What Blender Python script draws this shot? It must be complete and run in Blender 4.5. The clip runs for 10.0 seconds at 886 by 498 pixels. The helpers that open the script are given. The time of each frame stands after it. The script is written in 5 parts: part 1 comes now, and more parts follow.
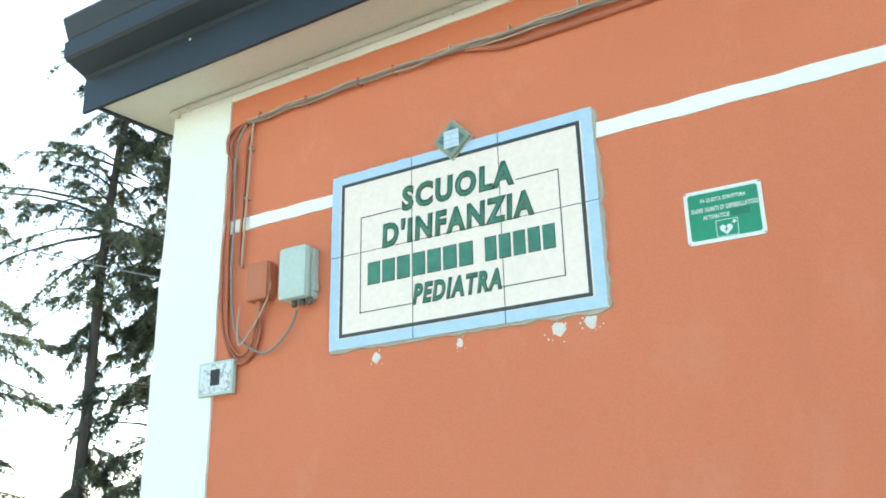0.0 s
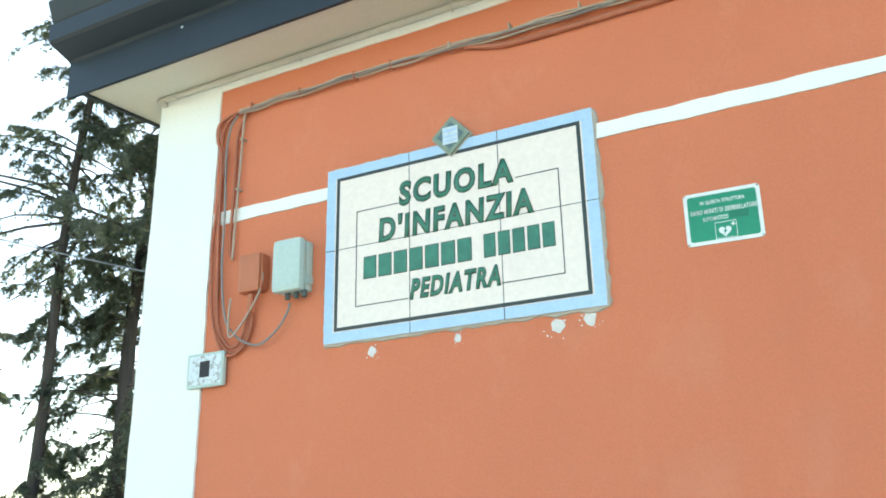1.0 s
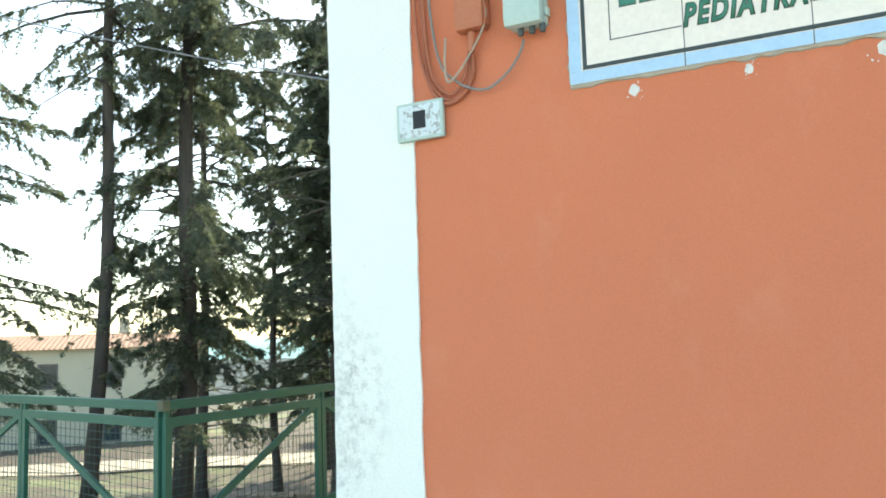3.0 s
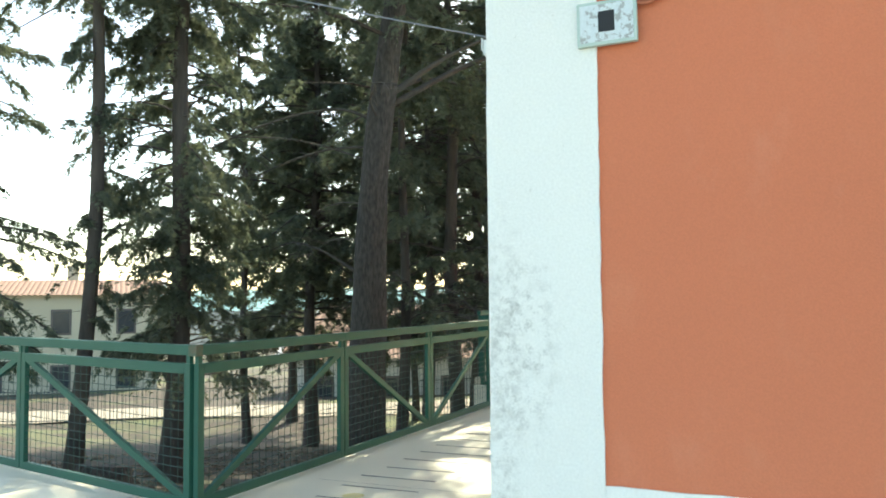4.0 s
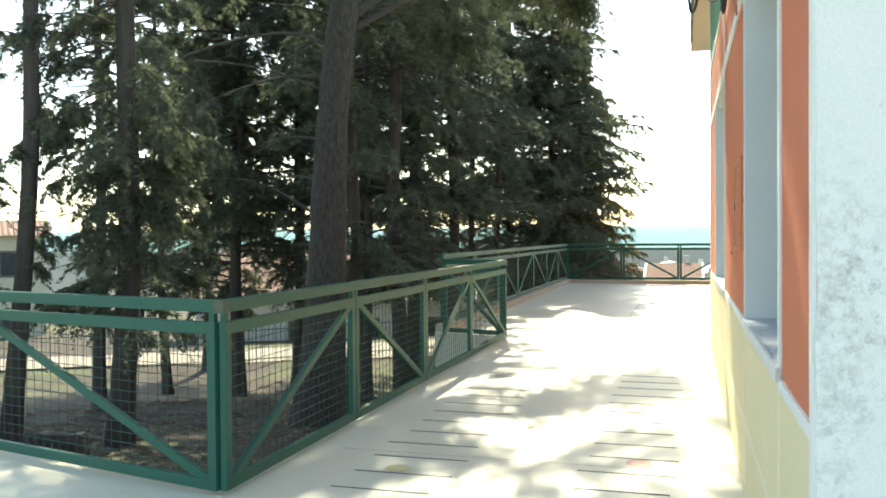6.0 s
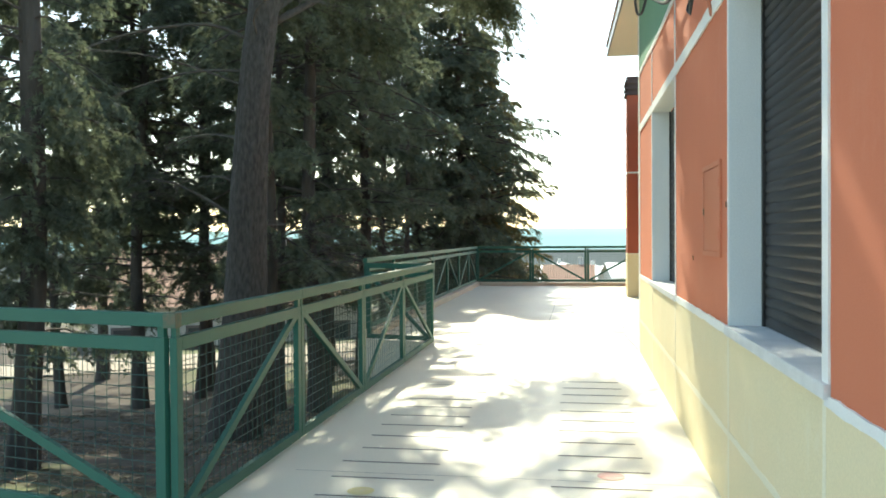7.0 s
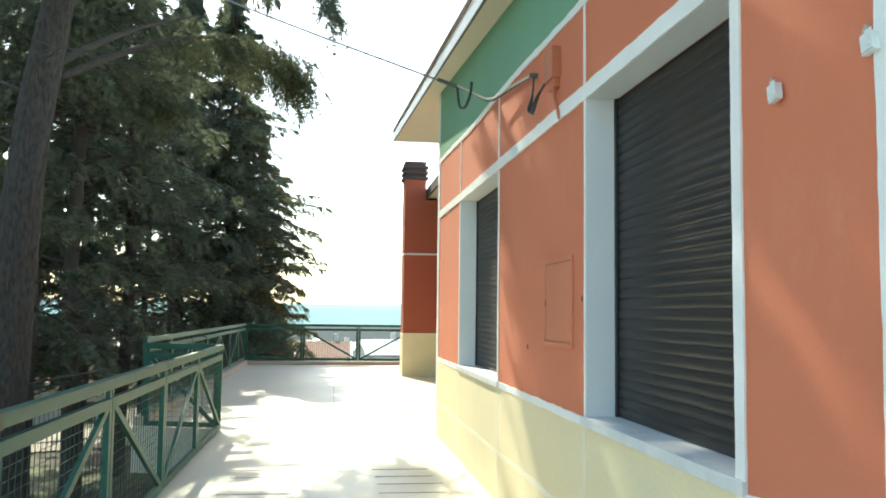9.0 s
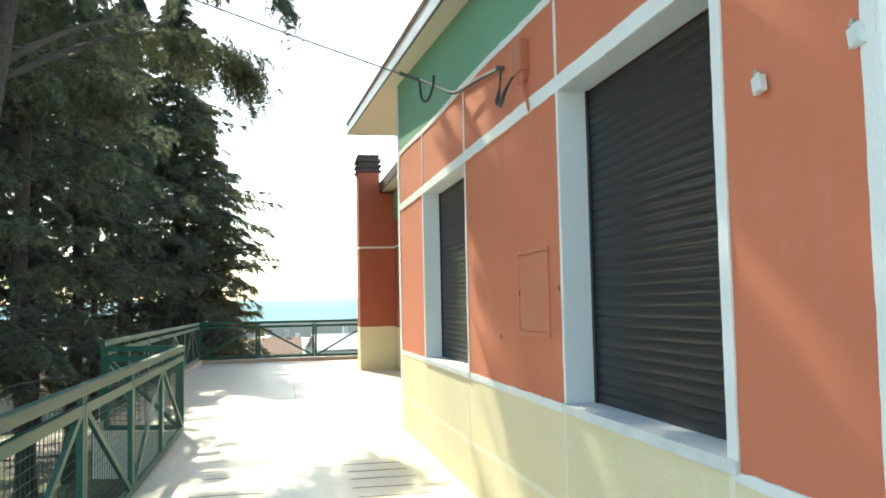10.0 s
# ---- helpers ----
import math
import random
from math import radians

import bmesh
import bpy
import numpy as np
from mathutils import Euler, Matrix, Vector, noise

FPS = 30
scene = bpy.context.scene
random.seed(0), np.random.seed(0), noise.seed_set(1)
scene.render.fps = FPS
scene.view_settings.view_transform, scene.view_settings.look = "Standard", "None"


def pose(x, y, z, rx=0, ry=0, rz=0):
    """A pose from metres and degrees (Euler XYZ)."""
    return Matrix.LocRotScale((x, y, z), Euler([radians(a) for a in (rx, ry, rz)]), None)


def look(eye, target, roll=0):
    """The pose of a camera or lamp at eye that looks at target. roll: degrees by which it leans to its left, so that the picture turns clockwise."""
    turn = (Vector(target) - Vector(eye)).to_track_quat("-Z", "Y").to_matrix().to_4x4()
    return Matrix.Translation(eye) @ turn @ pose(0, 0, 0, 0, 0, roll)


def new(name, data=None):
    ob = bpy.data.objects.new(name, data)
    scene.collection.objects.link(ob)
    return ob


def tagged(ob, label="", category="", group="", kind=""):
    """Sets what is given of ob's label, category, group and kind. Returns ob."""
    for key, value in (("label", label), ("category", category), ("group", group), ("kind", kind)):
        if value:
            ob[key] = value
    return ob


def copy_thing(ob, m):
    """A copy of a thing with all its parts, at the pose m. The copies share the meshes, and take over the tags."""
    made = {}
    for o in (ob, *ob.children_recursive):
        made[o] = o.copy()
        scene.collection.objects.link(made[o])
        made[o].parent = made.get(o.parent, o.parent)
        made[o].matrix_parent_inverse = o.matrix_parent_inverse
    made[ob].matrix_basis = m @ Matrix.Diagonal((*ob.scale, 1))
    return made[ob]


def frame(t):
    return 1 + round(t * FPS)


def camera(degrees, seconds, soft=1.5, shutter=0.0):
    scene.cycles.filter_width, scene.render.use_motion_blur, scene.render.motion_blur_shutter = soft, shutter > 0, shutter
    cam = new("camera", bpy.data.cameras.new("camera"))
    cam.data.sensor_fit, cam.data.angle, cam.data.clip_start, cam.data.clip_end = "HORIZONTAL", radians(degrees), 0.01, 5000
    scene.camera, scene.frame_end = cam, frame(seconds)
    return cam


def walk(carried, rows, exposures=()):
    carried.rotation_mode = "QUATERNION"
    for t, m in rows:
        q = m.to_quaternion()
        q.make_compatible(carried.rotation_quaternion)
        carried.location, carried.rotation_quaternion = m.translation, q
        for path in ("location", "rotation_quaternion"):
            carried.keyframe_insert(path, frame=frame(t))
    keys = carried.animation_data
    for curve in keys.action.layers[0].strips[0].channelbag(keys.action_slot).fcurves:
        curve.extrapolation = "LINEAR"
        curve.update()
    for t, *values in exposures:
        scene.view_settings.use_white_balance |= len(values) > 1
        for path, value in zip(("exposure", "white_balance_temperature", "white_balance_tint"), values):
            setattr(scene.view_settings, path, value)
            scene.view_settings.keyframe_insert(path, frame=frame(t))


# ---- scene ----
cam = camera(55.6, 10.0, soft=1.8)
PATH = [
    (0, (0.238, -0.167, 1.598), (-0.71, 1.462, 2.267), -1.4),
    (0.5, (0.2, -0.188, 1.606), (-0.725, 1.451, 2.281), -1.3),
    (1, (0.115, -0.261, 1.599), (-0.745, 1.423, 2.253), -1.3),
    (1.5, (0.013, -0.355, 1.571), (-0.818, 1.373, 2.14), -1.3),
    (2, (-0.147, -0.378, 1.513), (-1.019, 1.36, 1.979), 0.1),
    (2.5, (-0.494, -0.309, 1.479), (-1.396, 1.446, 1.805), -0.9),
    (2.7, (-0.622, -0.308, 1.478), (-1.55, 1.442, 1.759), -1.9),
    (3.8, (-1.598, -0.343, 1.445), (-2.419, 1.482, 1.558), -0.3),
    (4, (-1.732, -0.278, 1.418), (-2.541, 1.548, 1.528), -0.5),
    (4.5, (-2.094, -0.138, 1.422), (-2.86, 1.709, 1.462), -1.2),
    (5, (-2.452, -0.046, 1.416), (-3.171, 1.82, 1.417), -0.3),
    (5.5, (-2.8, 0.008, 1.429), (-3.394, 1.918, 1.411), -0.4),
    (5.7, (-2.889, 0.023, 1.446), (-3.466, 1.937, 1.42), -0.4),
    (6.8, (-3.428, 0.262, 1.458), (-3.85, 2.216, 1.418), -0.8),
    (7, (-3.52, 0.287, 1.474), (-3.842, 2.261, 1.444), -0.4),
    (7.5, (-3.711, 0.332, 1.512), (-3.809, 2.329, 1.511), 0.1),
    (8, (-3.875, 0.365, 1.506), (-3.845, 2.363, 1.594), 0.4),
    (8.5, (-4.024, 0.418, 1.548), (-3.898, 2.411, 1.67), 0.6),
    (9, (-4.135, 0.417, 1.547), (-3.874, 2.395, 1.698), 0.7),
    (9.5, (-4.246, 0.411, 1.565), (-3.908, 2.378, 1.698), 0.7),
    (10, (-4.303, 0.414, 1.56), (-3.921, 2.373, 1.69), -1.2),
]
EXPOSURE = [(0, 1.60, 7500, -2), (2.5, 1.58, 7600, -2), (4.5, 1.32, 7700, -2), (5.5, 1.3, 7700, -2), (7.5, 1.2, 7200, -3), (10, 1.23, 7200, -3)]
walk(cam, [(t, look(eye, target, roll)) for t, eye, target, roll in PATH], EXPOSURE)

# ---- world, sun ----
SUN_EL, SUN_AZ = radians(40.4), radians(-13.7)      # azimuth from +y towards +x
world = bpy.data.worlds.new("sky")
scene.world = world
world.use_nodes = True
wn = world.node_tree.nodes
sky = wn.new("ShaderNodeTexSky")
sky.sky_type = "NISHITA"
sky.sun_disc = False
sky.sun_elevation, sky.sun_rotation = SUN_EL, SUN_AZ % (2 * math.pi)
sky.altitude, sky.air_density, sky.dust_density, sky.ozone_density = 500, 1.0, 1.15, 1.0
world.node_tree.links.new(sky.outputs[0], wn["Background"].inputs[0])
wn["Background"].inputs[1].default_value = 0.19
sun = new("sun", bpy.data.lights.new("sun", "SUN"))
sun.data.energy, sun.data.angle, sun.data.color = 4.0, radians(0.55), (1.0, 0.95, 0.86)
to_sun = Vector((math.sin(SUN_AZ) * math.cos(SUN_EL), math.cos(SUN_AZ) * math.cos(SUN_EL), math.sin(SUN_EL)))
sun.matrix_world = look(to_sun * 60, (0, 0, 0))


# ---- materials ----
def material(name, color, rough=0.7, color2=None, scale=3.0, amount=0.5, fine=60.0, bump=0.15, metal=0.0,
             island=0.0, rand=0.0, stretch=(1, 1, 1), spec=0.4, coarse_bump=0.0, detail=6.0):
    m = bpy.data.materials.new(name)
    m.use_nodes = True
    n, l = m.node_tree.nodes, m.node_tree.links
    b = n["Principled BSDF"]
    b.inputs["Roughness"].default_value = rough
    b.inputs["Metallic"].default_value = metal
    b.inputs["Specular IOR Level"].default_value = spec
    tc, mp = n.new("ShaderNodeTexCoord"), n.new("ShaderNodeMapping")
    mp.inputs["Scale"].default_value = stretch
    l.new(tc.outputs["Object"], mp.inputs[0])
    big, small = n.new("ShaderNodeTexNoise"), n.new("ShaderNodeTexNoise")
    big.inputs["Scale"].default_value, big.inputs["Detail"].default_value = scale, detail
    small.inputs["Scale"].default_value, small.inputs["Detail"].default_value = fine, 3
    l.new(mp.outputs[0], big.inputs[0])
    l.new(mp.outputs[0], small.inputs[0])
    c2 = color2 or tuple(v * 0.8 for v in color)
    ramp = n.new("ShaderNodeValToRGB")
    ramp.color_ramp.elements[0].position, ramp.color_ramp.elements[1].position = 0.5 - amount * 0.4, 0.5 + amount * 0.4
    ramp.color_ramp.elements[0].color, ramp.color_ramp.elements[1].color = (*c2, 1), (*color, 1)
    l.new(big.outputs[0], ramp.inputs[0])
    hsv = n.new("ShaderNodeHueSaturation")
    l.new(ramp.outputs[0], hsv.inputs["Color"])
    vmix = n.new("ShaderNodeMapRange")
    vmix.inputs["To Min"].default_value, vmix.inputs["To Max"].default_value = 0.9, 1.1
    l.new(small.outputs[0], vmix.inputs[0])
    val = vmix.outputs[0]
    if island or rand:
        src = n.new("ShaderNodeNewGeometry").outputs["Random Per Island"] if island else n.new("ShaderNodeObjectInfo").outputs["Random"]
        rr = n.new("ShaderNodeMapRange")
        k = island or rand
        rr.inputs["To Min"].default_value, rr.inputs["To Max"].default_value = 1 - k, 1 + k
        l.new(src, rr.inputs[0])
        mul = n.new("ShaderNodeMath")
        mul.operation = "MULTIPLY"
        l.new(val, mul.inputs[0])
        l.new(rr.outputs[0], mul.inputs[1])
        val = mul.outputs[0]
    l.new(val, hsv.inputs["Value"])
    l.new(hsv.outputs[0], b.inputs["Base Color"])
    if bump:
        bp = n.new("ShaderNodeBump")
        bp.inputs["Strength"].default_value, bp.inputs["Distance"].default_value = bump, 0.01
        l.new(small.outputs[0], bp.inputs["Height"])
        if coarse_bump:
            b2 = n.new("ShaderNodeBump")
            b2.inputs["Strength"].default_value, b2.inputs["Distance"].default_value = coarse_bump, 0.03
            l.new(big.outputs[0], b2.inputs["Height"])
            l.new(b2.outputs[0], bp.inputs["Normal"])
        l.new(bp.outputs[0], b.inputs["Normal"])
    return m


def spotted(m, color, scale, low, high, stretch=(1, 1, 1), strength=1.0, zlow=None, zhigh=None, patch=None):
    """Adds stains of a colour of their own over a material, in patches of noise; zlow..zhigh limits the heights at which they sit."""
    n, l = m.node_tree.nodes, m.node_tree.links
    b = n["Principled BSDF"]
    old = b.inputs["Base Color"].links[0].from_socket
    tc, mp, no, mr, mix = (n.new("ShaderNodeTexCoord"), n.new("ShaderNodeMapping"), n.new("ShaderNodeTexNoise"),
                           n.new("ShaderNodeMapRange"), n.new("ShaderNodeMix"))
    mp.inputs["Scale"].default_value = stretch
    l.new(tc.outputs["Object"], mp.inputs[0])
    l.new(mp.outputs[0], no.inputs[0])
    no.inputs["Scale"].default_value, no.inputs["Detail"].default_value, no.inputs["Roughness"].default_value = scale, 8, 0.7
    mr.inputs["From Min"].default_value, mr.inputs["From Max"].default_value, mr.inputs["To Max"].default_value = low, high, strength
    l.new(no.outputs[0], mr.inputs[0])
    fac = mr.outputs[0]
    if patch is not None:                # the stains gather in larger patches
        n2, m2, mu2 = n.new("ShaderNodeTexNoise"), n.new("ShaderNodeMapRange"), n.new("ShaderNodeMath")
        n2.inputs["Scale"].default_value, n2.inputs["Detail"].default_value = 2.6, 3
        l.new(mp.outputs[0], n2.inputs[0])
        m2.inputs["From Min"].default_value, m2.inputs["From Max"].default_value = patch, patch + 0.16
        l.new(n2.outputs[0], m2.inputs[0])
        mu2.operation = "MULTIPLY"
        l.new(fac, mu2.inputs[0])
        l.new(m2.outputs[0], mu2.inputs[1])
        fac = mu2.outputs[0]
    if zlow is not None:
        sep, r2, mu = n.new("ShaderNodeSeparateXYZ"), n.new("ShaderNodeMapRange"), n.new("ShaderNodeMath")
        l.new(tc.outputs["Object"], sep.inputs[0])
        r2.interpolation_type = "SMOOTHSTEP"
        r2.inputs["From Min"].default_value, r2.inputs["From Max"].default_value = zhigh, zlow
        l.new(sep.outputs[2], r2.inputs[0])
        mu.operation = "MULTIPLY"
        l.new(fac, mu.inputs[0])
        l.new(r2.outputs[0], mu.inputs[1])
        fac = mu.outputs[0]
    mix.data_type = "RGBA"
    l.new(fac, mix.inputs[0])
    l.new(old, mix.inputs[6])
    mix.inputs[7].default_value = (*color, 1)
    l.new(mix.outputs[2], b.inputs["Base Color"])
    return m


def stain(m, color, centre, radii, scale, low, high, strength):
    """One speckled stain of mould, densest at its centre."""
    n, l = m.node_tree.nodes, m.node_tree.links
    b = n["Principled BSDF"]
    old = b.inputs["Base Color"].links[0].from_socket
    tc, mp, ln, r1, no, r2, mul, mix = (n.new("ShaderNodeTexCoord"), n.new("ShaderNodeMapping"), n.new("ShaderNodeVectorMath"), n.new("ShaderNodeMapRange"),
                                             n.new("ShaderNodeTexNoise"), n.new("ShaderNodeMapRange"), n.new("ShaderNodeMath"), n.new("ShaderNodeMix"))
    mp.inputs["Location"].default_value = [-c / r for c, r in zip(centre, radii)]
    mp.inputs["Scale"].default_value = [1 / r for r in radii]
    l.new(tc.outputs["Object"], mp.inputs[0])
    ln.operation = "LENGTH"
    l.new(mp.outputs[0], ln.inputs[0])
    r1.inputs["From Min"].default_value, r1.inputs["From Max"].default_value = 1.0, 0.25
    r1.interpolation_type = "SMOOTHSTEP"
    l.new(ln.outputs["Value"], r1.inputs[0])
    no.inputs["Scale"].default_value, no.inputs["Detail"].default_value, no.inputs["Roughness"].default_value = scale, 10, 0.78
    l.new(tc.outputs["Object"], no.inputs[0])
    r2.inputs["From Min"].default_value, r2.inputs["From Max"].default_value, r2.inputs["To Max"].default_value = low, high, strength
    l.new(no.outputs[0], r2.inputs[0])
    mul.operation = "MULTIPLY"
    l.new(r1.outputs[0], mul.inputs[0])
    l.new(r2.outputs[0], mul.inputs[1])
    mix.data_type = "RGBA"
    l.new(mul.outputs[0], mix.inputs[0])
    l.new(old, mix.inputs[6])
    mix.inputs[7].default_value = (*color, 1)
    l.new(mix.outputs[2], b.inputs["Base Color"])


M_ORANGE = material("orange_plaster", (0.66, 0.205, 0.108), 0.85, (0.59, 0.178, 0.094), 1.1, 0.9, 170, 0.16, coarse_bump=0.3)
spotted(M_ORANGE, (0.68, 0.27, 0.16), 2.3, 0.56, 0.78, (1, 1, 0.6), 0.5)
spotted(M_ORANGE, (0.70, 0.33, 0.22), 11.0, 0.60, 0.72, (1, 1, 0.7), 0.3, None, None, 0.56)
spotted(M_ORANGE, (0.71, 0.29, 0.185), 5.5, 0.53, 0.66, (1, 1, 0.55), 0.26, None, None, 0.46)
spotted(M_ORANGE, (0.46, 0.14, 0.075), 1.6, 0.60, 0.80, (1, 1, 0.35), 0.35)
M_WHITE = material("white_plaster", (0.83, 0.83, 0.795), 0.85, (0.78, 0.785, 0.755), 1.5, 0.8, 110, 0.14, coarse_bump=0.12)
stain(M_WHITE, (0.33, 0.33, 0.305), (-2.63, 2.35, 1.24), (0.17, 1.0, 0.44), 24, 0.50, 0.64, 0.7)
stain(M_WHITE, (0.42, 0.42, 0.395), (-2.69, 2.35, 1.10), (0.11, 1.0, 0.80), 30, 0.46, 0.64, 0.6)
stain(M_WHITE, (0.58, 0.58, 0.55), (-2.60, 2.35, 1.20), (0.26, 1.0, 0.55), 9, 0.48, 0.70, 0.35)
spotted(M_WHITE, (0.60, 0.59, 0.55), 48.0, 0.64, 0.70, (1, 1, 1), 0.5)
M_BAND = material("white_band_paint", (0.85, 0.845, 0.81), 0.8, (0.80, 0.80, 0.765), 4, 0.6, 120, 0.18)
M_JAMB = material("painted_window_reveal", (0.74, 0.76, 0.76), 0.7, (0.69, 0.72, 0.72), 2, 0.6, 120, 0.15)
M_YELLOW = material("yellow_plaster", (0.84, 0.71, 0.465), 0.85, (0.76, 0.67, 0.42), 1.3, 0.9, 100, 0.2, coarse_bump=0.2)
spotted(M_YELLOW, (0.84, 0.78, 0.60), 3.2, 0.55, 0.70, (1, 1, 0.7), 0.5)
spotted(M_YELLOW, (0.62, 0.52, 0.33), 9.0, 0.60, 0.74, (1, 1, 0.5), 0.4, None, None, 0.52)
M_PALE = material("pale_yellow_paint_line", (0.86, 0.80, 0.62), 0.85, (0.82, 0.75, 0.56), 3, 0.8, 100, 0.2)
M_GREEN = material("green_plaster", (0.20, 0.40, 0.26), 0.85, (0.17, 0.35, 0.23), 1.4, 0.8, 110, 0.25)
M_SOFFIT = material("cream_soffit", (0.62, 0.585, 0.49), 0.9, (0.58, 0.545, 0.455), 0.8, 0.8, 90, 0.08)
M_SLATE = material("dark_blue_painted_metal", (0.021, 0.031, 0.042), 0.45, (0.017, 0.025, 0.034), 2, 0.6, 80, 0.04, spec=0.4)
M_FASCIA = material("pale_metal_fascia", (0.82, 0.85, 0.86), 0.4, (0.76, 0.80, 0.81), 2, 0.6, 60, 0.03, metal=0.7)
M_DRIP = material("dark_drip_edge", (0.03, 0.04, 0.045), 0.5)
M_ROOF = material("terracotta_roof", (0.31, 0.175, 0.12), 0.85, (0.22, 0.125, 0.09), 3, 0.9, 40, 0.3, island=0.15)
M_FLOOR = material("cream_concrete_floor", (0.76, 0.695, 0.55), 0.45, (0.69, 0.63, 0.49), 0.7, 0.9, 90, 0.08, spec=0.45)
spotted(M_FLOOR, (0.48, 0.45, 0.39), 1.4, 0.55, 0.75, (1, 1, 1), 0.5)
M_SLIT = material("dark_floor_slit", (0.23, 0.21, 0.185), 0.8)
M_KERB = material("kerb_concrete", (0.62, 0.55, 0.42), 0.8, (0.52, 0.45, 0.34), 2, 0.8, 80, 0.3)
M_RAIL = material("green_painted_steel", (0.027, 0.113, 0.081), 0.45, (0.021, 0.094, 0.069), 3, 0.8, 120, 0.05, spec=0.28)
spotted(M_RAIL, (0.20, 0.24, 0.16), 7, 0.68, 0.8, (1, 1, 1), 0.5)
M_RUST = material("rusty_steel_joint", (0.22, 0.13, 0.07), 0.8, (0.14, 0.10, 0.06), 30, 0.9, 200, 0.2)
M_WELD = material("rust_flecked_green_weld", (0.05, 0.115, 0.08), 0.7, (0.14, 0.11, 0.07), 24, 0.5, 200, 0.2)
M_WIRE = material("green_welded_wire", (0.032, 0.078, 0.058), 0.42, fine=200, spec=0.45)
M_SHUTTER = material("dark_brown_shutter", (0.026, 0.023, 0.022), 0.45, (0.020, 0.018, 0.018), 4, 0.8, 150, 0.05, rand=0.12)
M_SILL = material("white_stone_sill", (0.72, 0.73, 0.72), 0.6, (0.60, 0.61, 0.60), 9, 0.7, 120, 0.15)
M_STONE = material("red_chimney_cap", (0.10, 0.07, 0.065), 0.8, (0.07, 0.05, 0.05), 4, 0.8, 60, 0.2)
M_REDWALL = material("red_orange_plaster", (0.46, 0.122, 0.07), 0.85, (0.41, 0.108, 0.062), 1.1, 0.9, 140, 0.25)
M_TILE = material("cream_glazed_tile", (0.84, 0.735, 0.65), 0.22, (0.82, 0.715, 0.63), 3, 0.6, 60, 0.02, spec=0.5)
M_BLUE = material("light_blue_glaze", (0.44, 0.60, 0.76), 0.25, (0.38, 0.55, 0.73), 9, 0.8, 60, 0.02, spec=0.5)
M_INK = material("dark_glaze_line", (0.028, 0.035, 0.032), 0.3, (0.05, 0.06, 0.055), 30, 0.7, 60, 0.0)
M_LETTER = material("dark_green_glaze", (0.055, 0.25, 0.165), 0.3, (0.03, 0.13, 0.09), 25, 0.9, 80, 0.0)
M_LETTER_EDGE = material("brown_letter_outline", (0.06, 0.06, 0.045), 0.35)
M_SHIELD = material("pale_shield_glaze", (0.62, 0.70, 0.74), 0.3, (0.45, 0.54, 0.60), 40, 0.8)
M_MORTAR = material("rough_mortar", (0.52, 0.47, 0.40), 0.95, (0.42, 0.37, 0.31), 30, 0.8, 160, 0.6)
M_CHIP = material("exposed_white_plaster", (0.78, 0.75, 0.72), 0.95, (0.66, 0.62, 0.58), 40, 0.8, 200, 0.5)
M_AED = material("green_sign_plastic", (0.012, 0.27, 0.15), 0.35, scale=5, fine=50, bump=0.0)
M_SIGNWHITE = material("white_sign_plastic", (0.80, 0.84, 0.82), 0.35, scale=5, fine=50, bump=0.0)
M_AEDDARK = material("dark_green_patch", (0.01, 0.19, 0.11), 0.4, scale=5, fine=50, bump=0.0)
M_PLATE = material("worn_enamel_plate", (0.66, 0.72, 0.74), 0.4, (0.60, 0.66, 0.68), 20, 0.7, 80, 0.05)
spotted(M_PLATE, (0.30, 0.30, 0.29), 34, 0.52, 0.56, (1, 1, 1), 0.8)
M_BLACK = material("black_paint", (0.015, 0.015, 0.017), 0.5, scale=5, fine=50, bump=0.0)
M_GREYBOX = material("grey_green_plastic", (0.47, 0.58, 0.54), 0.45, (0.43, 0.54, 0.50), 5, 0.6, 70, 0.03)
M_GLAND = material("dark_grey_rubber", (0.10, 0.12, 0.12), 0.6)
M_ORBOX = material("orange_painted_box", (0.50, 0.17, 0.09), 0.6, (0.45, 0.15, 0.08), 8, 0.7, 90, 0.1)
M_HATCH = material("orange_painted_hatch", (0.64, 0.215, 0.118), 0.6, (0.59, 0.19, 0.10), 3, 0.8, 120, 0.12)
M_CABLE = material("grey_cable", (0.27, 0.25, 0.235), 0.5)
M_CABLEO = material("orange_painted_cable", (0.46, 0.15, 0.085), 0.7)
M_CABLEP = material("beige_cable", (0.48, 0.38, 0.30), 0.6)
M_BLACKCABLE = material("black_cable", (0.035, 0.04, 0.045), 0.5)
M_SERVICE = material("weathered_grey_cable_sheath", (0.24, 0.26, 0.29), 0.45)
M_PIPE = material("cream_painted_pipe", (0.60, 0.56, 0.48), 0.7)
M_BARK = material("grey_conifer_bark", (0.096, 0.085, 0.077), 0.95, (0.042, 0.037, 0.033), 30, 0.48, 80, 1.0, stretch=(1, 1, 0.32), coarse_bump=1.0)
M_BARKD = material("dark_conifer_bark", (0.095, 0.081, 0.07), 0.95, (0.05, 0.043, 0.038), 14, 0.7, 60, 1.0, stretch=(1, 1, 0.22), coarse_bump=0.9)
M_TWIG = material("dead_grey_branches", (0.10, 0.09, 0.078), 0.95, fine=60)
M_LEAF = material("dark_conifer_needles", (0.130, 0.149, 0.110), 0.7, (0.10, 0.115, 0.09), 0.9, 0.9, 20, 0.0, island=0.28, spec=0.2)
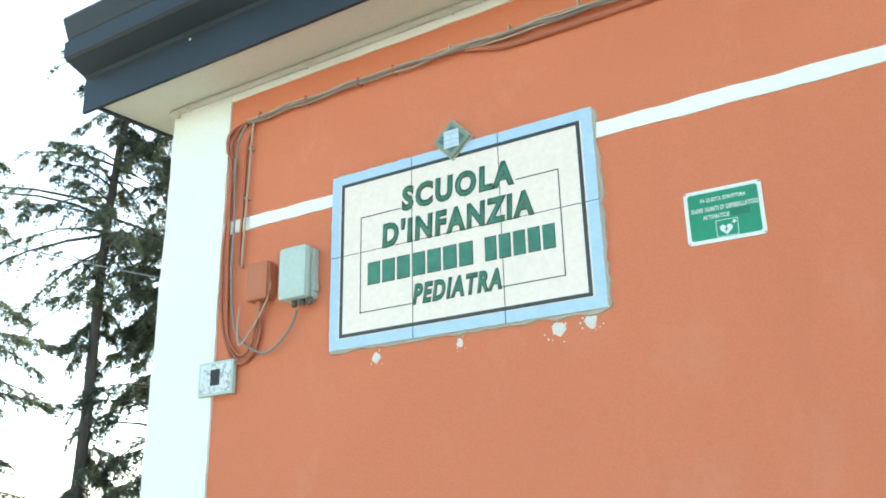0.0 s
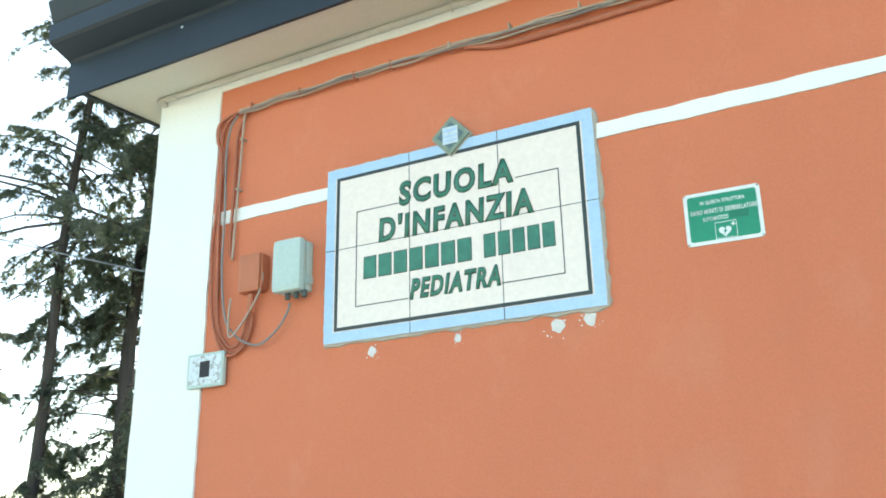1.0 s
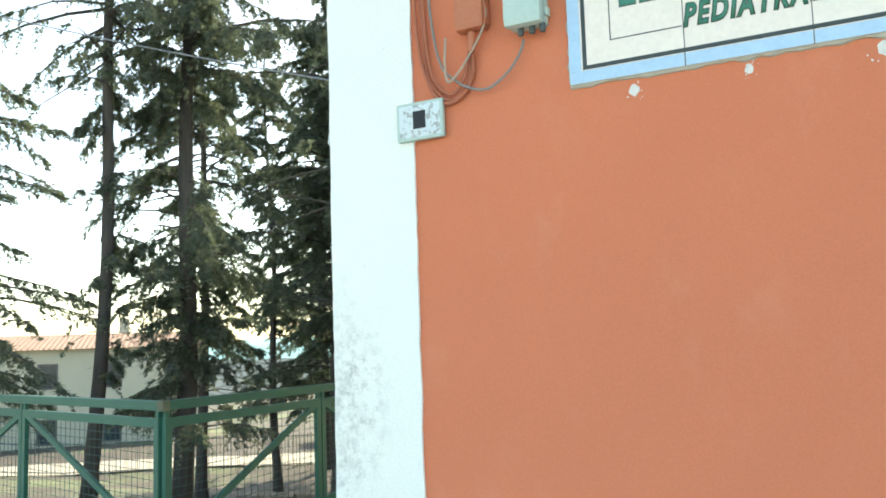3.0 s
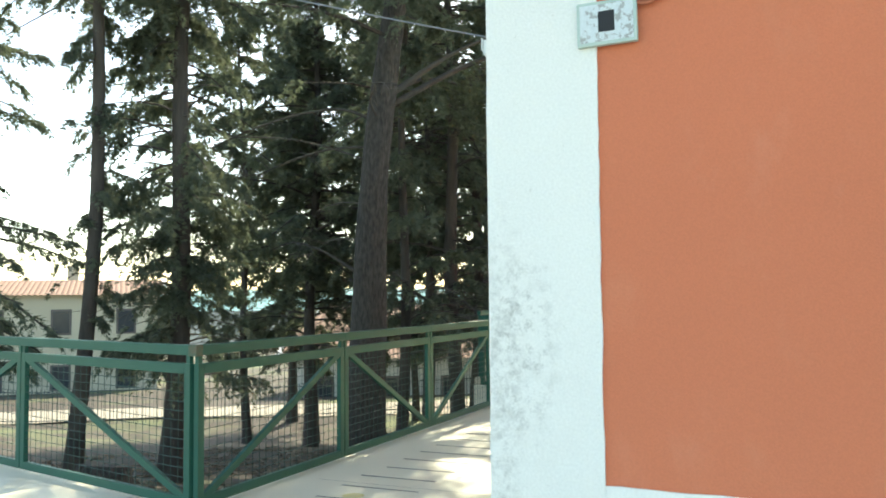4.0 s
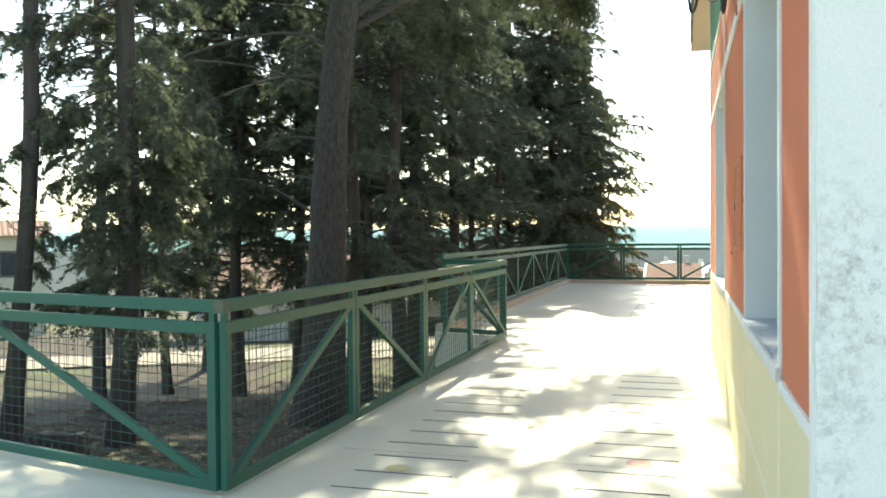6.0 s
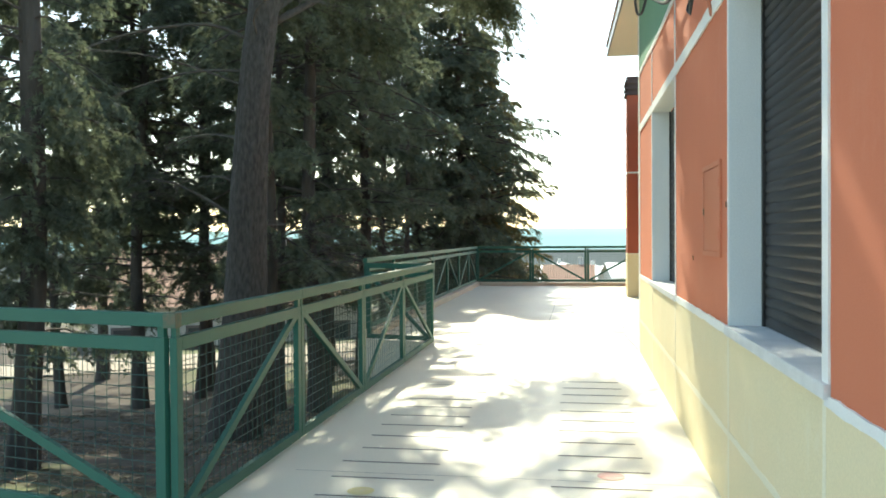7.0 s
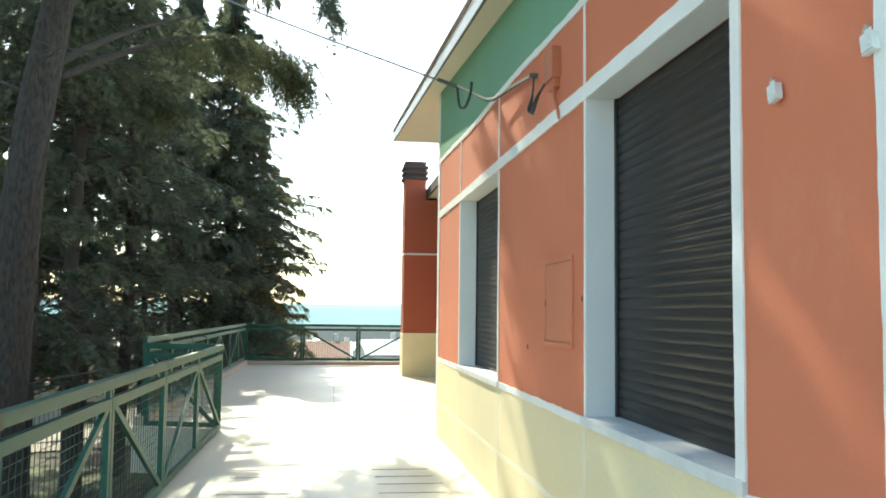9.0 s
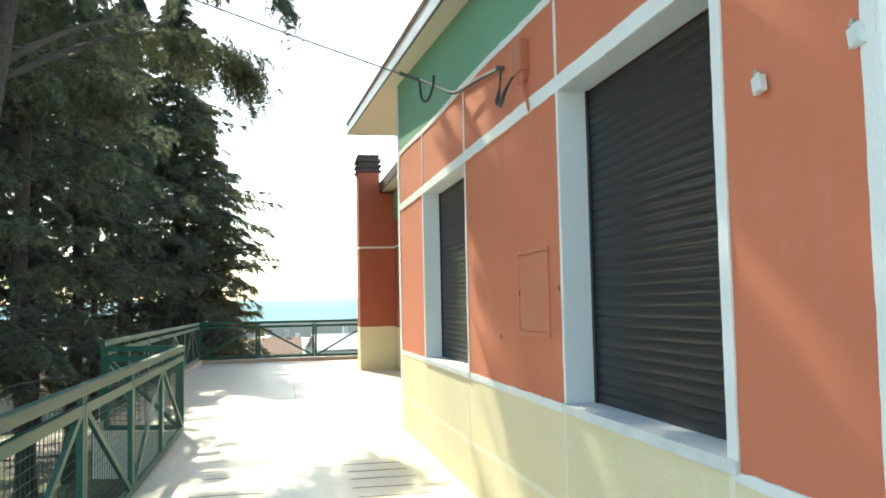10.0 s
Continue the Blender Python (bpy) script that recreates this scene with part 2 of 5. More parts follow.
M_LEAF2 = material("olive_conifer_needles", (0.19, 0.175, 0.10), 0.7, (0.13, 0.12, 0.075), 0.9, 0.9, 20, 0.0, island=0.45, spec=0.2)


def leafy(m, amount, color):
    """Lets part of the light through the leaves."""
    n, l = m.node_tree.nodes, m.node_tree.links
    b, o = n["Principled BSDF"], n["Material Output"]
    tr, mx = n.new("ShaderNodeBsdfTranslucent"), n.new("ShaderNodeMixShader")
    tr.inputs[0].default_value = (*color, 1)
    mx.inputs[0].default_value = amount
    l.new(b.outputs[0], mx.inputs[1])
    l.new(tr.outputs[0], mx.inputs[2])
    l.new(mx.outputs[0], o.inputs[0])


M_LEAF3 = material("green_hanging_sprays", (0.13, 0.15, 0.09), 0.7, (0.095, 0.11, 0.07), 0.9, 0.9, 20, 0.0, island=0.45, spec=0.2)
leafy(M_LEAF, 0.42, (0.205, 0.24, 0.15))
leafy(M_LEAF2, 0.35, (0.24, 0.21, 0.085))
leafy(M_LEAF3, 0.3, (0.15, 0.165, 0.085))
M_EARTH = material("earth_with_needle_litter", (0.074, 0.054, 0.039), 0.95, (0.045, 0.034, 0.025), 0.8, 0.9, 14, 0.6)
spotted(M_EARTH, (0.12, 0.14, 0.055), 0.12, 0.50, 0.60, (1, 1, 1), 0.9)
spotted(M_EARTH, (0.24, 0.19, 0.13), 2.6, 0.60, 0.70, (1, 1, 1), 0.8)
M_LITTER = material("dead_leaves_and_twigs", (0.26, 0.19, 0.13), 0.9, (0.13, 0.095, 0.065), 3, 0.9, 60, 0.0, island=0.5)
M_GRAVEL = material("pale_gravel", (0.38, 0.33, 0.26), 0.95, (0.29, 0.245, 0.19), 1.5, 0.9, 25, 0.5)
M_HOUSE = material("cream_house_render", (0.62, 0.56, 0.42), 0.9, (0.55, 0.50, 0.38), 0.8, 0.8, 30, 0.2)
M_HOUSE2 = material("white_house_render", (0.66, 0.64, 0.58), 0.9, (0.58, 0.56, 0.52), 0.8, 0.8, 30, 0.2)
M_GREYROOF = material("grey_roof_sheet", (0.66, 0.68, 0.69), 0.6, (0.58, 0.60, 0.61), 1, 0.8, 30, 0.1)
M_PANE = material("dark_window_pane", (0.05, 0.06, 0.07), 0.15, scale=2, fine=20, bump=0.0, spec=0.5)
M_FRAME = material("brown_window_shutter", (0.16, 0.14, 0.13), 0.6, scale=3, fine=40)


# Emission that imitates air haze; top is the paler colour it fades to upwards.
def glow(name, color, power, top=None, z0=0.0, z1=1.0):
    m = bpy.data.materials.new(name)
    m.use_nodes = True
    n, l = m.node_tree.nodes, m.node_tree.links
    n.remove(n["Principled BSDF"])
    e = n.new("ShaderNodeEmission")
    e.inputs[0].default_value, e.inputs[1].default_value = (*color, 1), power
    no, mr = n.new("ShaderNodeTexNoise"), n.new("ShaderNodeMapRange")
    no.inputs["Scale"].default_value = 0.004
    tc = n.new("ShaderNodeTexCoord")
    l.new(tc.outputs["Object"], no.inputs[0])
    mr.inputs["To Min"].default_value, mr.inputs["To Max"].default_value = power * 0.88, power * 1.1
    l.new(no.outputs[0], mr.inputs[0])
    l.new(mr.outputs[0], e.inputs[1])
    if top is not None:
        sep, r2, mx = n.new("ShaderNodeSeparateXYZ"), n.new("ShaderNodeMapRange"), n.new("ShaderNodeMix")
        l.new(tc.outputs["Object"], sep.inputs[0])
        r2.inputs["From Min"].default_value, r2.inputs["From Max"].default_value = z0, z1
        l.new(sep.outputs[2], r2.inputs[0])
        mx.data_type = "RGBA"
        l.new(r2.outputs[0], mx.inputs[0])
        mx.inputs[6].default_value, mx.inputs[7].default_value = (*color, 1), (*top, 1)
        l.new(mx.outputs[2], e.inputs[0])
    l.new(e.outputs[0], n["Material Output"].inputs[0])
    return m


# Haze is put into these glowing colours; the blue one pales with height.
M_FAR = glow("painted_blue_haze", (0.29, 0.50, 0.58), 1.0, (0.40, 0.60, 0.66), -5, 42)
M_MID = glow("painted_grey_haze", (0.145, 0.175, 0.20), 1.0)


# ---- building helpers ----
def obj(name, verts, faces, mat, parent=None, smooth=False):
    me = bpy.data.meshes.new(name)
    me.from_pydata([tuple(v) for v in verts], [], faces)
    me.materials.append(mat)
    if smooth:
        me.polygons.foreach_set("use_smooth", [True] * len(me.polygons))
    ob = new(name, me)
    if parent is not None:
        ob.parent = parent
    return ob


def part(name, bm, mat, parent=None, label="", smooth=False):
    me = bpy.data.meshes.new(name)
    bmesh.ops.recalc_face_normals(bm, faces=bm.faces)
    bm.to_mesh(me)
    bm.free()
    me.materials.append(mat)
    if smooth:
        me.polygons.foreach_set("use_smooth", [True] * len(me.polygons))
    ob = new(name, me)
    if parent is not None:
        ob.parent = parent
    if label:
        tagged(ob, label)
    return ob


def thing(name, m, label, category, group="", kind=""):
    ob = new(name)
    ob.empty_display_size = 0.1
    ob.matrix_world = m
    return tagged(ob, label, category, group, kind)


def add_box(bm, x0, x1, y0, y1, z0, z1, bevel=0.0, m=None):
    g = bmesh.ops.create_cube(bm, size=1.0)
    vs = g["verts"]
    for v in vs:
        v.co = Vector(((x0 + x1) / 2 + v.co.x * (x1 - x0), (y0 + y1) / 2 + v.co.y * (y1 - y0), (z0 + z1) / 2 + v.co.z * (z1 - z0)))
    if bevel:
        es = list({e for v in vs for e in v.link_edges})
        r = bmesh.ops.bevel(bm, geom=es, offset=bevel, segments=2, profile=0.7, affect="EDGES")
        vs = list({v for f in r["faces"] for v in f.verts} | {v for v in vs if v.is_valid})
    if m is not None:
        bmesh.ops.transform(bm, matrix=m, verts=[v for v in vs if v.is_valid])
    return bm


def box(x0, x1, y0, y1, z0, z1, bevel=0.0, m=None):
    return add_box(bmesh.new(), x0, x1, y0, y1, z0, z1, bevel, m)


def bar(a, b, w, d, side=Vector((0, 1, 0)), bevel=0.004):
    """A rectangular bar from a to b; d is its depth along side, w its width across."""
    a, b = Vector(a), Vector(b)
    ax = (b - a)
    L = ax.length
    ax.normalize()
    up = side.cross(ax).normalized()
    m = Matrix.Translation(a) @ Matrix((ax, side, up)).transposed().to_4x4()
    return box(0, L, -d / 2, d / 2, -w / 2, w / 2, bevel, m)


def tube_data(points, radius, sides=8, taper=1.0):
    pts = [Vector(p) for p in points]
    vs, fs = [], []
    prev = None
    for i, p in enumerate(pts):
        d = (pts[min(i + 1, len(pts) - 1)] - pts[max(i - 1, 0)]).normalized()
        ref = prev if prev is not None else (Vector((0, 0, 1)) if abs(d.z) < 0.9 else Vector((1, 0, 0)))
        s = (ref - d * ref.dot(d)).normalized()
        prev = s
        t = d.cross(s)
        r = radius * (1 + (taper - 1) * i / max(len(pts) - 1, 1))
        for k in range(sides):
            a = 2 * math.pi * k / sides
            vs.append(p + (s * math.cos(a) + t * math.sin(a)) * r)
    for i in range(len(pts) - 1):
        for k in range(sides):
            k2 = (k + 1) % sides
            fs.append((i * sides + k, i * sides + k2, (i + 1) * sides + k2, (i + 1) * sides + k))
    fs.append(tuple(range(sides))[::-1])
    fs.append(tuple((len(pts) - 1) * sides + k for k in range(sides)))
    return vs, fs


def smooth_line(points, n=6):
    """Catmull-Rom through the points."""
    p = [Vector(q) for q in points]
    p = [p[0] * 2 - p[1]] + p + [p[-1] * 2 - p[-2]]
    out = []
    for i in range(1, len(p) - 2):
        for k in range(n):
            t = k / n
            a, b, c, d = p[i - 1], p[i], p[i + 1], p[i + 2]
            out.append(0.5 * ((2 * b) + (c - a) * t + (2 * a - 5 * b + 4 * c - d) * t * t + (3 * b - a - 3 * c + d) * t ** 3))
    out.append(p[-2])
    return out


def cable(name, points, radius, mat, parent=None, n=6, sides=7):
    vs, fs = tube_data(smooth_line(points, n), radius, sides)
    return obj(name, vs, fs, mat, parent, smooth=True)


def join_data(items):
    vs, fs = [], []
    for v, f in items:
        o = len(vs)
        vs += v
        fs += [tuple(i + o for i in q) for q in f]
    return vs, fs


def wavy_strip(x0, x1, z0, z1, y0, y1, seed, amp=0.004, step=0.06, along="x"):
    """A thin painted band with a hand-drawn edge, as a solid between the depths y0 and y1."""
    rnd = random.Random(seed)
    a0, a1 = (x0, x1) if along == "x" else (z0, z1)
    n = max(2, int((a1 - a0) / step))
    vs, fs = [], []
    wl = wh = 0.0
    for i in range(n + 1):
        a = a0 + (a1 - a0) * i / n
        wl, wh = wl * 0.6 + rnd.uniform(-amp, amp) * 0.7, wh * 0.6 + rnd.uniform(-amp, amp) * 0.7
        for y in (y0, y1):
            if along == "x":
                vs += [(a, y, z0 + wl), (a, y, z1 + wh)]
            else:
                vs += [(x0 + wl, y, a), (x1 + wh, y, a)]
    for i in range(n):
        o, p = i * 4, i * 4 + 4
        fs += [(o, p, p + 1, o + 1), (o + 2, o + 3, p + 3, p + 2), (o, o + 2, p + 2, p), (o + 1, p + 1, p + 3, o + 3)]
    fs += [(0, 1, 3, 2), (n * 4, n * 4 + 2, n * 4 + 3, n * 4 + 1)]
    return vs, fs


def letters(body, x0, z0, width, height, y, mat, parent, name="lettering", bold=0.0, thick=0.0012, label="", space=1.0, slant=0.0):
    """Flat raised lettering in the plane y, facing -y, scaled into the given box."""
    cu = bpy.data.curves.new("text", "FONT")
    cu.body, cu.size, cu.offset, cu.resolution_u, cu.space_character, cu.shear = body, 1.0, bold, 3, space, slant
    tmp = new("text", cu)
    bpy.context.view_layer.update()
    me = bpy.data.meshes.new_from_object(tmp.evaluated_get(bpy.context.evaluated_depsgraph_get()))
    bpy.data.objects.remove(tmp)
    bpy.data.curves.remove(cu)
    co = np.empty(len(me.vertices) * 3)
    me.vertices.foreach_get("co", co)
    co = co.reshape(-1, 3)
    lo, hi = co.min(0), co.max(0)
    out = np.empty_like(co)
    out[:, 0] = x0 + (co[:, 0] - lo[0]) / (hi[0] - lo[0]) * width
    out[:, 1] = y
    out[:, 2] = z0 + (co[:, 1] - lo[1]) / (hi[1] - lo[1]) * height
    me.vertices.foreach_set("co", out.ravel())
    me.materials.append(mat)
    me.name = name
    bm = bmesh.new()
    bm.from_mesh(me)
    g = bmesh.ops.extrude_face_region(bm, geom=bm.faces[:])
    bmesh.ops.translate(bm, vec=(0, thick, 0), verts=[v for v in g["geom"] if isinstance(v, bmesh.types.BMVert)])
    bmesh.ops.recalc_face_normals(bm, faces=bm.faces)
    bm.to_mesh(me)
    bm.free()
    ob = new(name, me)
    ob.parent = parent
    if label:
        tagged(ob, label)
    return ob


# ---- ground ----
def ground_z(x, y):
    near = -0.25 - 0.13 * min(max(y - 4, 0), 14) - 0.03 * min(max(-5.5 - x, 0), 12)
    d = math.hypot(x + 4, y - 2)
    far = -0.055 * max(d - 26, 0)
    return near + max(far, -62) + 0.05 * noise.noise((x * 0.5, y * 0.5, 0.3))


def make_ground():
    vs, fs = [(-4.0, 2.0, ground_z(-4, 2) - 0.35)], []
    radii = [1.5, 3, 4.5, 6, 7.5, 9, 10.5, 12, 13.5, 15, 17, 19, 21, 24, 27, 31, 36, 42, 50, 60, 75, 95, 130, 200, 320, 500, 900, 1600, 2600, 4300]
    sides = 96
    for r in radii:
        for k in range(sides):
            a = 2 * math.pi * k / sides
            x, y = -4 + r * math.cos(a), 2 + r * math.sin(a)
            vs.append((x, y, ground_z(x, y) - (0.6 if (x > -5.3 and y < 25) or y < 4.2 else 0.0)))
    for k in range(sides):
        fs.append((0, 1 + k, 1 + (k + 1) % sides))
    for i in range(len(radii) - 1):
        for k in range(sides):
            a, b = 1 + i * sides, 1 + (i + 1) * sides
            k2 = (k + 1) % sides
            fs.append((a + k, b + k, b + k2, a + k2))
    return tagged(obj("ground", vs, fs, M_EARTH, smooth=True), "sloping brown earth with needle litter and dry grass", "ground", kind="structure")


make_ground()


def needle_litter():
    """Fallen twigs, cones and dead leaves lying on the earth between the trunks."""
    rng = random.Random(91)
    vs, fs = [], []
    for _ in range(9000):
        x, y = rng.uniform(-13.5, -5.75), rng.uniform(4.6, 15.5)
        if (x - WEST_A.x) * WDIR.y - (y - WEST_A.y) * WDIR.x < 0.2 or noise.noise((x * 0.9, y * 0.9, 4.0)) < -0.2:
            continue
        z = ground_z(x, y) + 0.012
        a, L, w = rng.uniform(0, 6.28), rng.uniform(0.02, 0.11), rng.uniform(0.004, 0.014)
        ca, sa, t = math.cos(a), math.sin(a), rng.uniform(-0.02, 0.035)
        o = len(vs)
        vs += [(x - ca * L, y - sa * L, z), (x + sa * w, y - ca * w, z + 0.012), (x + ca * L, y + sa * L, z + t), (x - sa * w, y + ca * w, z + 0.006)]
        fs += [(o, o + 1, o + 2), (o, o + 2, o + 3)]
    tagged(obj("needle_litter", vs, fs, M_LITTER), "fallen twigs and dead leaves scattered on the earth", "litter", kind="stuff")


def gravel_path():
    """The sunlit gravel yard beyond the trees, draped on the ground."""
    vs, fs = [], []
    n = 24
    for i in range(n + 1):
        t = i / n
        cx, cy = -34 + 34 * t, 14.5 + 19 * t + 1.2 * math.sin(5 * t)
        for k in range(5):
            w = (k / 4 - 0.5) * (5.0 + 1.2 * math.sin(9 * t + 1))
            x, y = cx - 0.49 * w, cy + 0.87 * w
            vs.append((x, y, ground_z(x, y) + 0.03))
    for i in range(n):
        for k in range(4):
            o = i * 5 + k
            fs.append((o, o + 5, o + 6, o + 1))
    tagged(obj("gravel_path", vs, fs, M_GRAVEL, smooth=True), "pale gravel path in the sun beyond the trees", "path", kind="structure")


gravel_path()

# ---- terrace ----
RX, RY = -5.535, 4.211                   # corner of the near railing
RAIL_Y = [4.211, 6.12, 7.912, 9.721, 11.698]
FX, FY0, FY1 = -6.562, 11.993, 25.171    # far railing
WEST_A, WEST_B = Vector((RX, RY, 0)), Vector((-7.776, 4.724, 0))
WDIR = (WEST_B - WEST_A).normalized()
WEND = WEST_A + WDIR * 8.8


def make_terrace():
    out = [(9, -8), (9, 25.35), (FX - 0.14, 25.35), (FX - 0.14, FY0 + 0.10), (RX - 0.1, RAIL_Y[-1] + 0.08), (RX - 0.1, RY + 0.08),
           (WEND.x, WEND.y + 0.1), (-14.2, -8)]
    bm = bmesh.new()
    top = [bm.verts.new((x, y, 0)) for x, y in out]
    f = bm.faces.new(top)
    g = bmesh.ops.extrude_face_region(bm, geom=[f])
    bmesh.ops.translate(bm, vec=(0, 0, -0.6), verts=[v for v in g["geom"] if isinstance(v, bmesh.types.BMVert)])
    terrace = part("terrace_floor", bm, M_FLOOR)
    tagged(terrace, "smooth cream concrete terrace floor dappled with shade", "floor", kind="structure")
    rnd = random.Random(4)
    slit = lambda x0, x1, y, w=0.0065: obj("groove", [(x0, y - w, 0.0035), (x1, y - w + rnd.uniform(-.004, .004), 0.0035), (x1, y + w, 0.0035), (x0, y + w, 0.0035),
                                                     (x0, y - w, 0.001), (x1, y - w, 0.001), (x1, y + w, 0.001), (x0, y + w, 0.001)],
                                          [(0, 1, 2, 3), (0, 4, 5, 1), (1, 5, 6, 2), (2, 6, 7, 3), (3, 7, 4, 0)], M_SLIT, terrace)
    for k in range(14):                  # two columns of short grooves across the walk
        y = 4.15 + 0.36 * k + 0.012 * rnd.uniform(-1, 1)
        slit(-5.05 + rnd.uniform(-.03, .03), -4.42 + rnd.uniform(-.03, .03), y + 0.03)
        slit(-3.68 + rnd.uniform(-.02, .02), -3.12 + rnd.uniform(-.03, .03), y)
    for x in (-4.04, -3.71, -3.33, -3.07, -2.84):   # short dashes across the terrace
        obj("groove", [(x - .008, 13.8, .0035), (x + .008, 13.8, .0035), (x + .008, 14.2, .0035), (x - .008, 14.2, .0035)], [(0, 1, 2, 3)], M_SLIT, terrace)
    for a, b in ((11.7, 13.2), (14.3, 16.2), (16.6, 19.5)):
        obj("joint", [(-4.05, a, .0035), (-4.042, a, .0035), (-4.052, b, .0035), (-4.06, b, .0035)], [(0, 1, 2, 3)], M_SLIT, terrace)
    obj("joint", [(-5.3, 5.365, .0035), (-2.8, 5.350, .0035), (-2.8, 5.356, .0035), (-5.3, 5.371, .0035)], [(0, 1, 2, 3)], M_SLIT, terrace)
    obj("joint", [(-2.885, 12.95, .0035), (-2.868, 12.95, .0035), (-2.782, 11.25, .0035), (-2.797, 11.25, .0035)], [(0, 1, 2, 3)], M_SLIT, terrace)

    def disc(name, x, y, r, mat, sx=1.0):
        obj(name, [(x + sx * r * math.cos(a * math.pi / 10), y + r * math.sin(a * math.pi / 10), .004) for a in range(20)], [tuple(range(20))], mat, terrace)
    disc("painted_spot", -3.34, 5.49, 0.085, material("faded_red_paint", (0.55, 0.28, 0.25), 0.8, (0.62, 0.45, 0.4), 20, 0.9))
    disc("painted_spot", -4.78, 4.99, 0.08, material("faded_yellow_paint", (0.66, 0.55, 0.20), 0.8, (0.64, 0.57, 0.36), 20, 0.9))
    disc("painted_spot", -2.95, 13.3, 0.16, material("faded_ochre_paint", (0.62, 0.54, 0.30), 0.8, (0.64, 0.58, 0.42), 20, 0.9))
    k1 = box(FX - 0.14, FX + 0.09, FY0 + 0.12, 25.2, 0.002, 0.12, 0.012)
    tagged(part("kerb", k1, M_KERB), "low cream concrete kerb under the railing", "kerb", kind="structure")
    k2 = box(FX + 0.092, 8.5, FY1 - 0.08, FY1 + 0.14, 0.002, 0.10, 0.012)
    tagged(part("kerb", k2, M_KERB), "low cream concrete kerb under the railing", "kerb", kind="structure")


make_terrace()
needle_litter()


# ---- railing ----
def railing_panel(a, b, rising, z0=0.0, top=1.10):
    """A framed panel of welded mesh with one brace, and the handrail on stubs above it, from a to b."""
    a, b = Vector((*a[:2], z0)), Vector((*b[:2], z0))
    L = (b - a).length
    ang = math.degrees(math.atan2(b.y - a.y, b.x - a.x))
    h = top - z0
    t = thing("railing_panel", pose(a.x, a.y, z0, 0, 0, ang), "green painted steel railing panel with welded mesh and a diagonal brace", "railing", "terrace railing panels")
    w, d = 0.062, 0.04
    lo, hi = 0.026, h - 0.125
    part("upright", box(0.006, 0.006 + w, -d / 2, d / 2, lo, hi, 0.004), M_RAIL, t)
    part("upright", box(L - 0.006 - w, L - 0.006, -d / 2, d / 2, lo, hi, 0.004), M_RAIL, t)
    part("top_bar", box(0.006 + w, L - 0.006 - w, -d / 2, d / 2, hi - 0.07, hi, 0.004), M_RAIL, t)
    part("bottom_bar", box(0.006 + w, L - 0.006 - w, -d / 2, d / 2, lo, lo + w, 0.004), M_RAIL, t)
    z1, z2 = lo + w * 0.6, hi - 0.07 * 0.6
    p, q = (0.05, z1 if rising else z2), (L - 0.05, z2 if rising else z1)
    part("brace", bar((p[0], -0.003, p[1]), (q[0], -0.003, q[1]), 0.052, 0.032), M_RAIL, t)
    items = []
    r = 0.0025
    x0, x1, zz0, zz1 = 0.006 + w, L - 0.006 - w, lo + w, hi - 0.07
    nx, nz = int((x1 - x0) / 0.08), int((zz1 - zz0) / 0.059)
    def wire(ax, bx, az, bz, y):
        v, f = [], []
        for px, pz in ((ax, az), (bx, bz)):
            dx, dz = (0, r) if az == bz else (r, 0)
            v += [(px - dx, y, pz - dz), (px, y - r, pz), (px + dx, y, pz + dz), (px, y + r, pz)]
        f = [(k, (k + 1) % 4, 4 + (k + 1) % 4, 4 + k) for k in range(4)]
        return v, f
    for k in range(1, nx):
        x = x0 + (x1 - x0) * k / nx
        items.append(wire(x, x, zz0, zz1, 0.004))
    for k in range(1, nz):
        z = zz0 + (zz1 - zz0) * k / nz
        items.append(wire(x0, x1, z, z, 0.008))
    v, f = join_data(items)
    obj("wire_mesh", v, f, M_WIRE, t)
    part("handrail", box(0.0, L, -0.03, 0.03, h - 0.07, h, 0.006), M_RAIL, t)
    for x in (0.012, L - 0.052):
        part("stub", box(x, x + 0.04, -0.015, 0.015, hi, h - 0.07, 0.002), M_RAIL, t)
    return t


def corner_joint(x, y, z=1.10):
    ob = part("corner_plate", box(-0.034, 0.034, -0.034, 0.034, -0.074, 0.002, 0.004), M_WELD)
    ob.matrix_world = pose(x, y, z)
    tagged(ob, "dull green weld with rust at the corner of the handrail", "corner plate")


for i in range(4):
    railing_panel((RX, RAIL_Y[i]), (RX, RAIL_Y[i + 1]), rising=(i % 2 == 0))
p = WEST_A + WDIR * 0.03
for i in range(4):
    q = p + WDIR * (2.26 if i == 0 else 2.1)
    railing_panel(p, q, rising=(i % 2 == 0))
    p = q
railing_panel((RX - 0.02, RAIL_Y[-1] + 0.03), (FX + 0.02, FY0), True)
nfar = 7
for i in range(nfar):
    railing_panel((FX, FY0 + (FY1 - FY0) * i / nfar), (FX, FY0 + (FY1 - FY0) * (i + 1) / nfar), i % 2 == 1, 0.12, 1.17)
xs = [FX, -4.932, -3.328, -1.72, -0.1, 1.5, 3.1, 4.7]
for i in range(len(xs) - 1):
    railing_panel((xs[i], FY1), (xs[i + 1], FY1), i % 2 == 0, 0.10, 1.17)
corner_joint(RX, RY)

# ---- school building: west wall in its own frame (x along the wall northwards, y outwards, z up) ----
CX, CY = -2.714, 2.356
MW = pose(-2.722, CY, 0, 0, 0, 90 + 0.34)
SLOPE, SOFF = 0.086, 3.650
WL = 8.84                                # length of the west wall
W1, W2 = (0.86, 2.565), (4.98, 7.0)
SILL, HEAD = 0.99, 2.762


def roof_z(y):
    return SOFF + SLOPE * (y - CY)


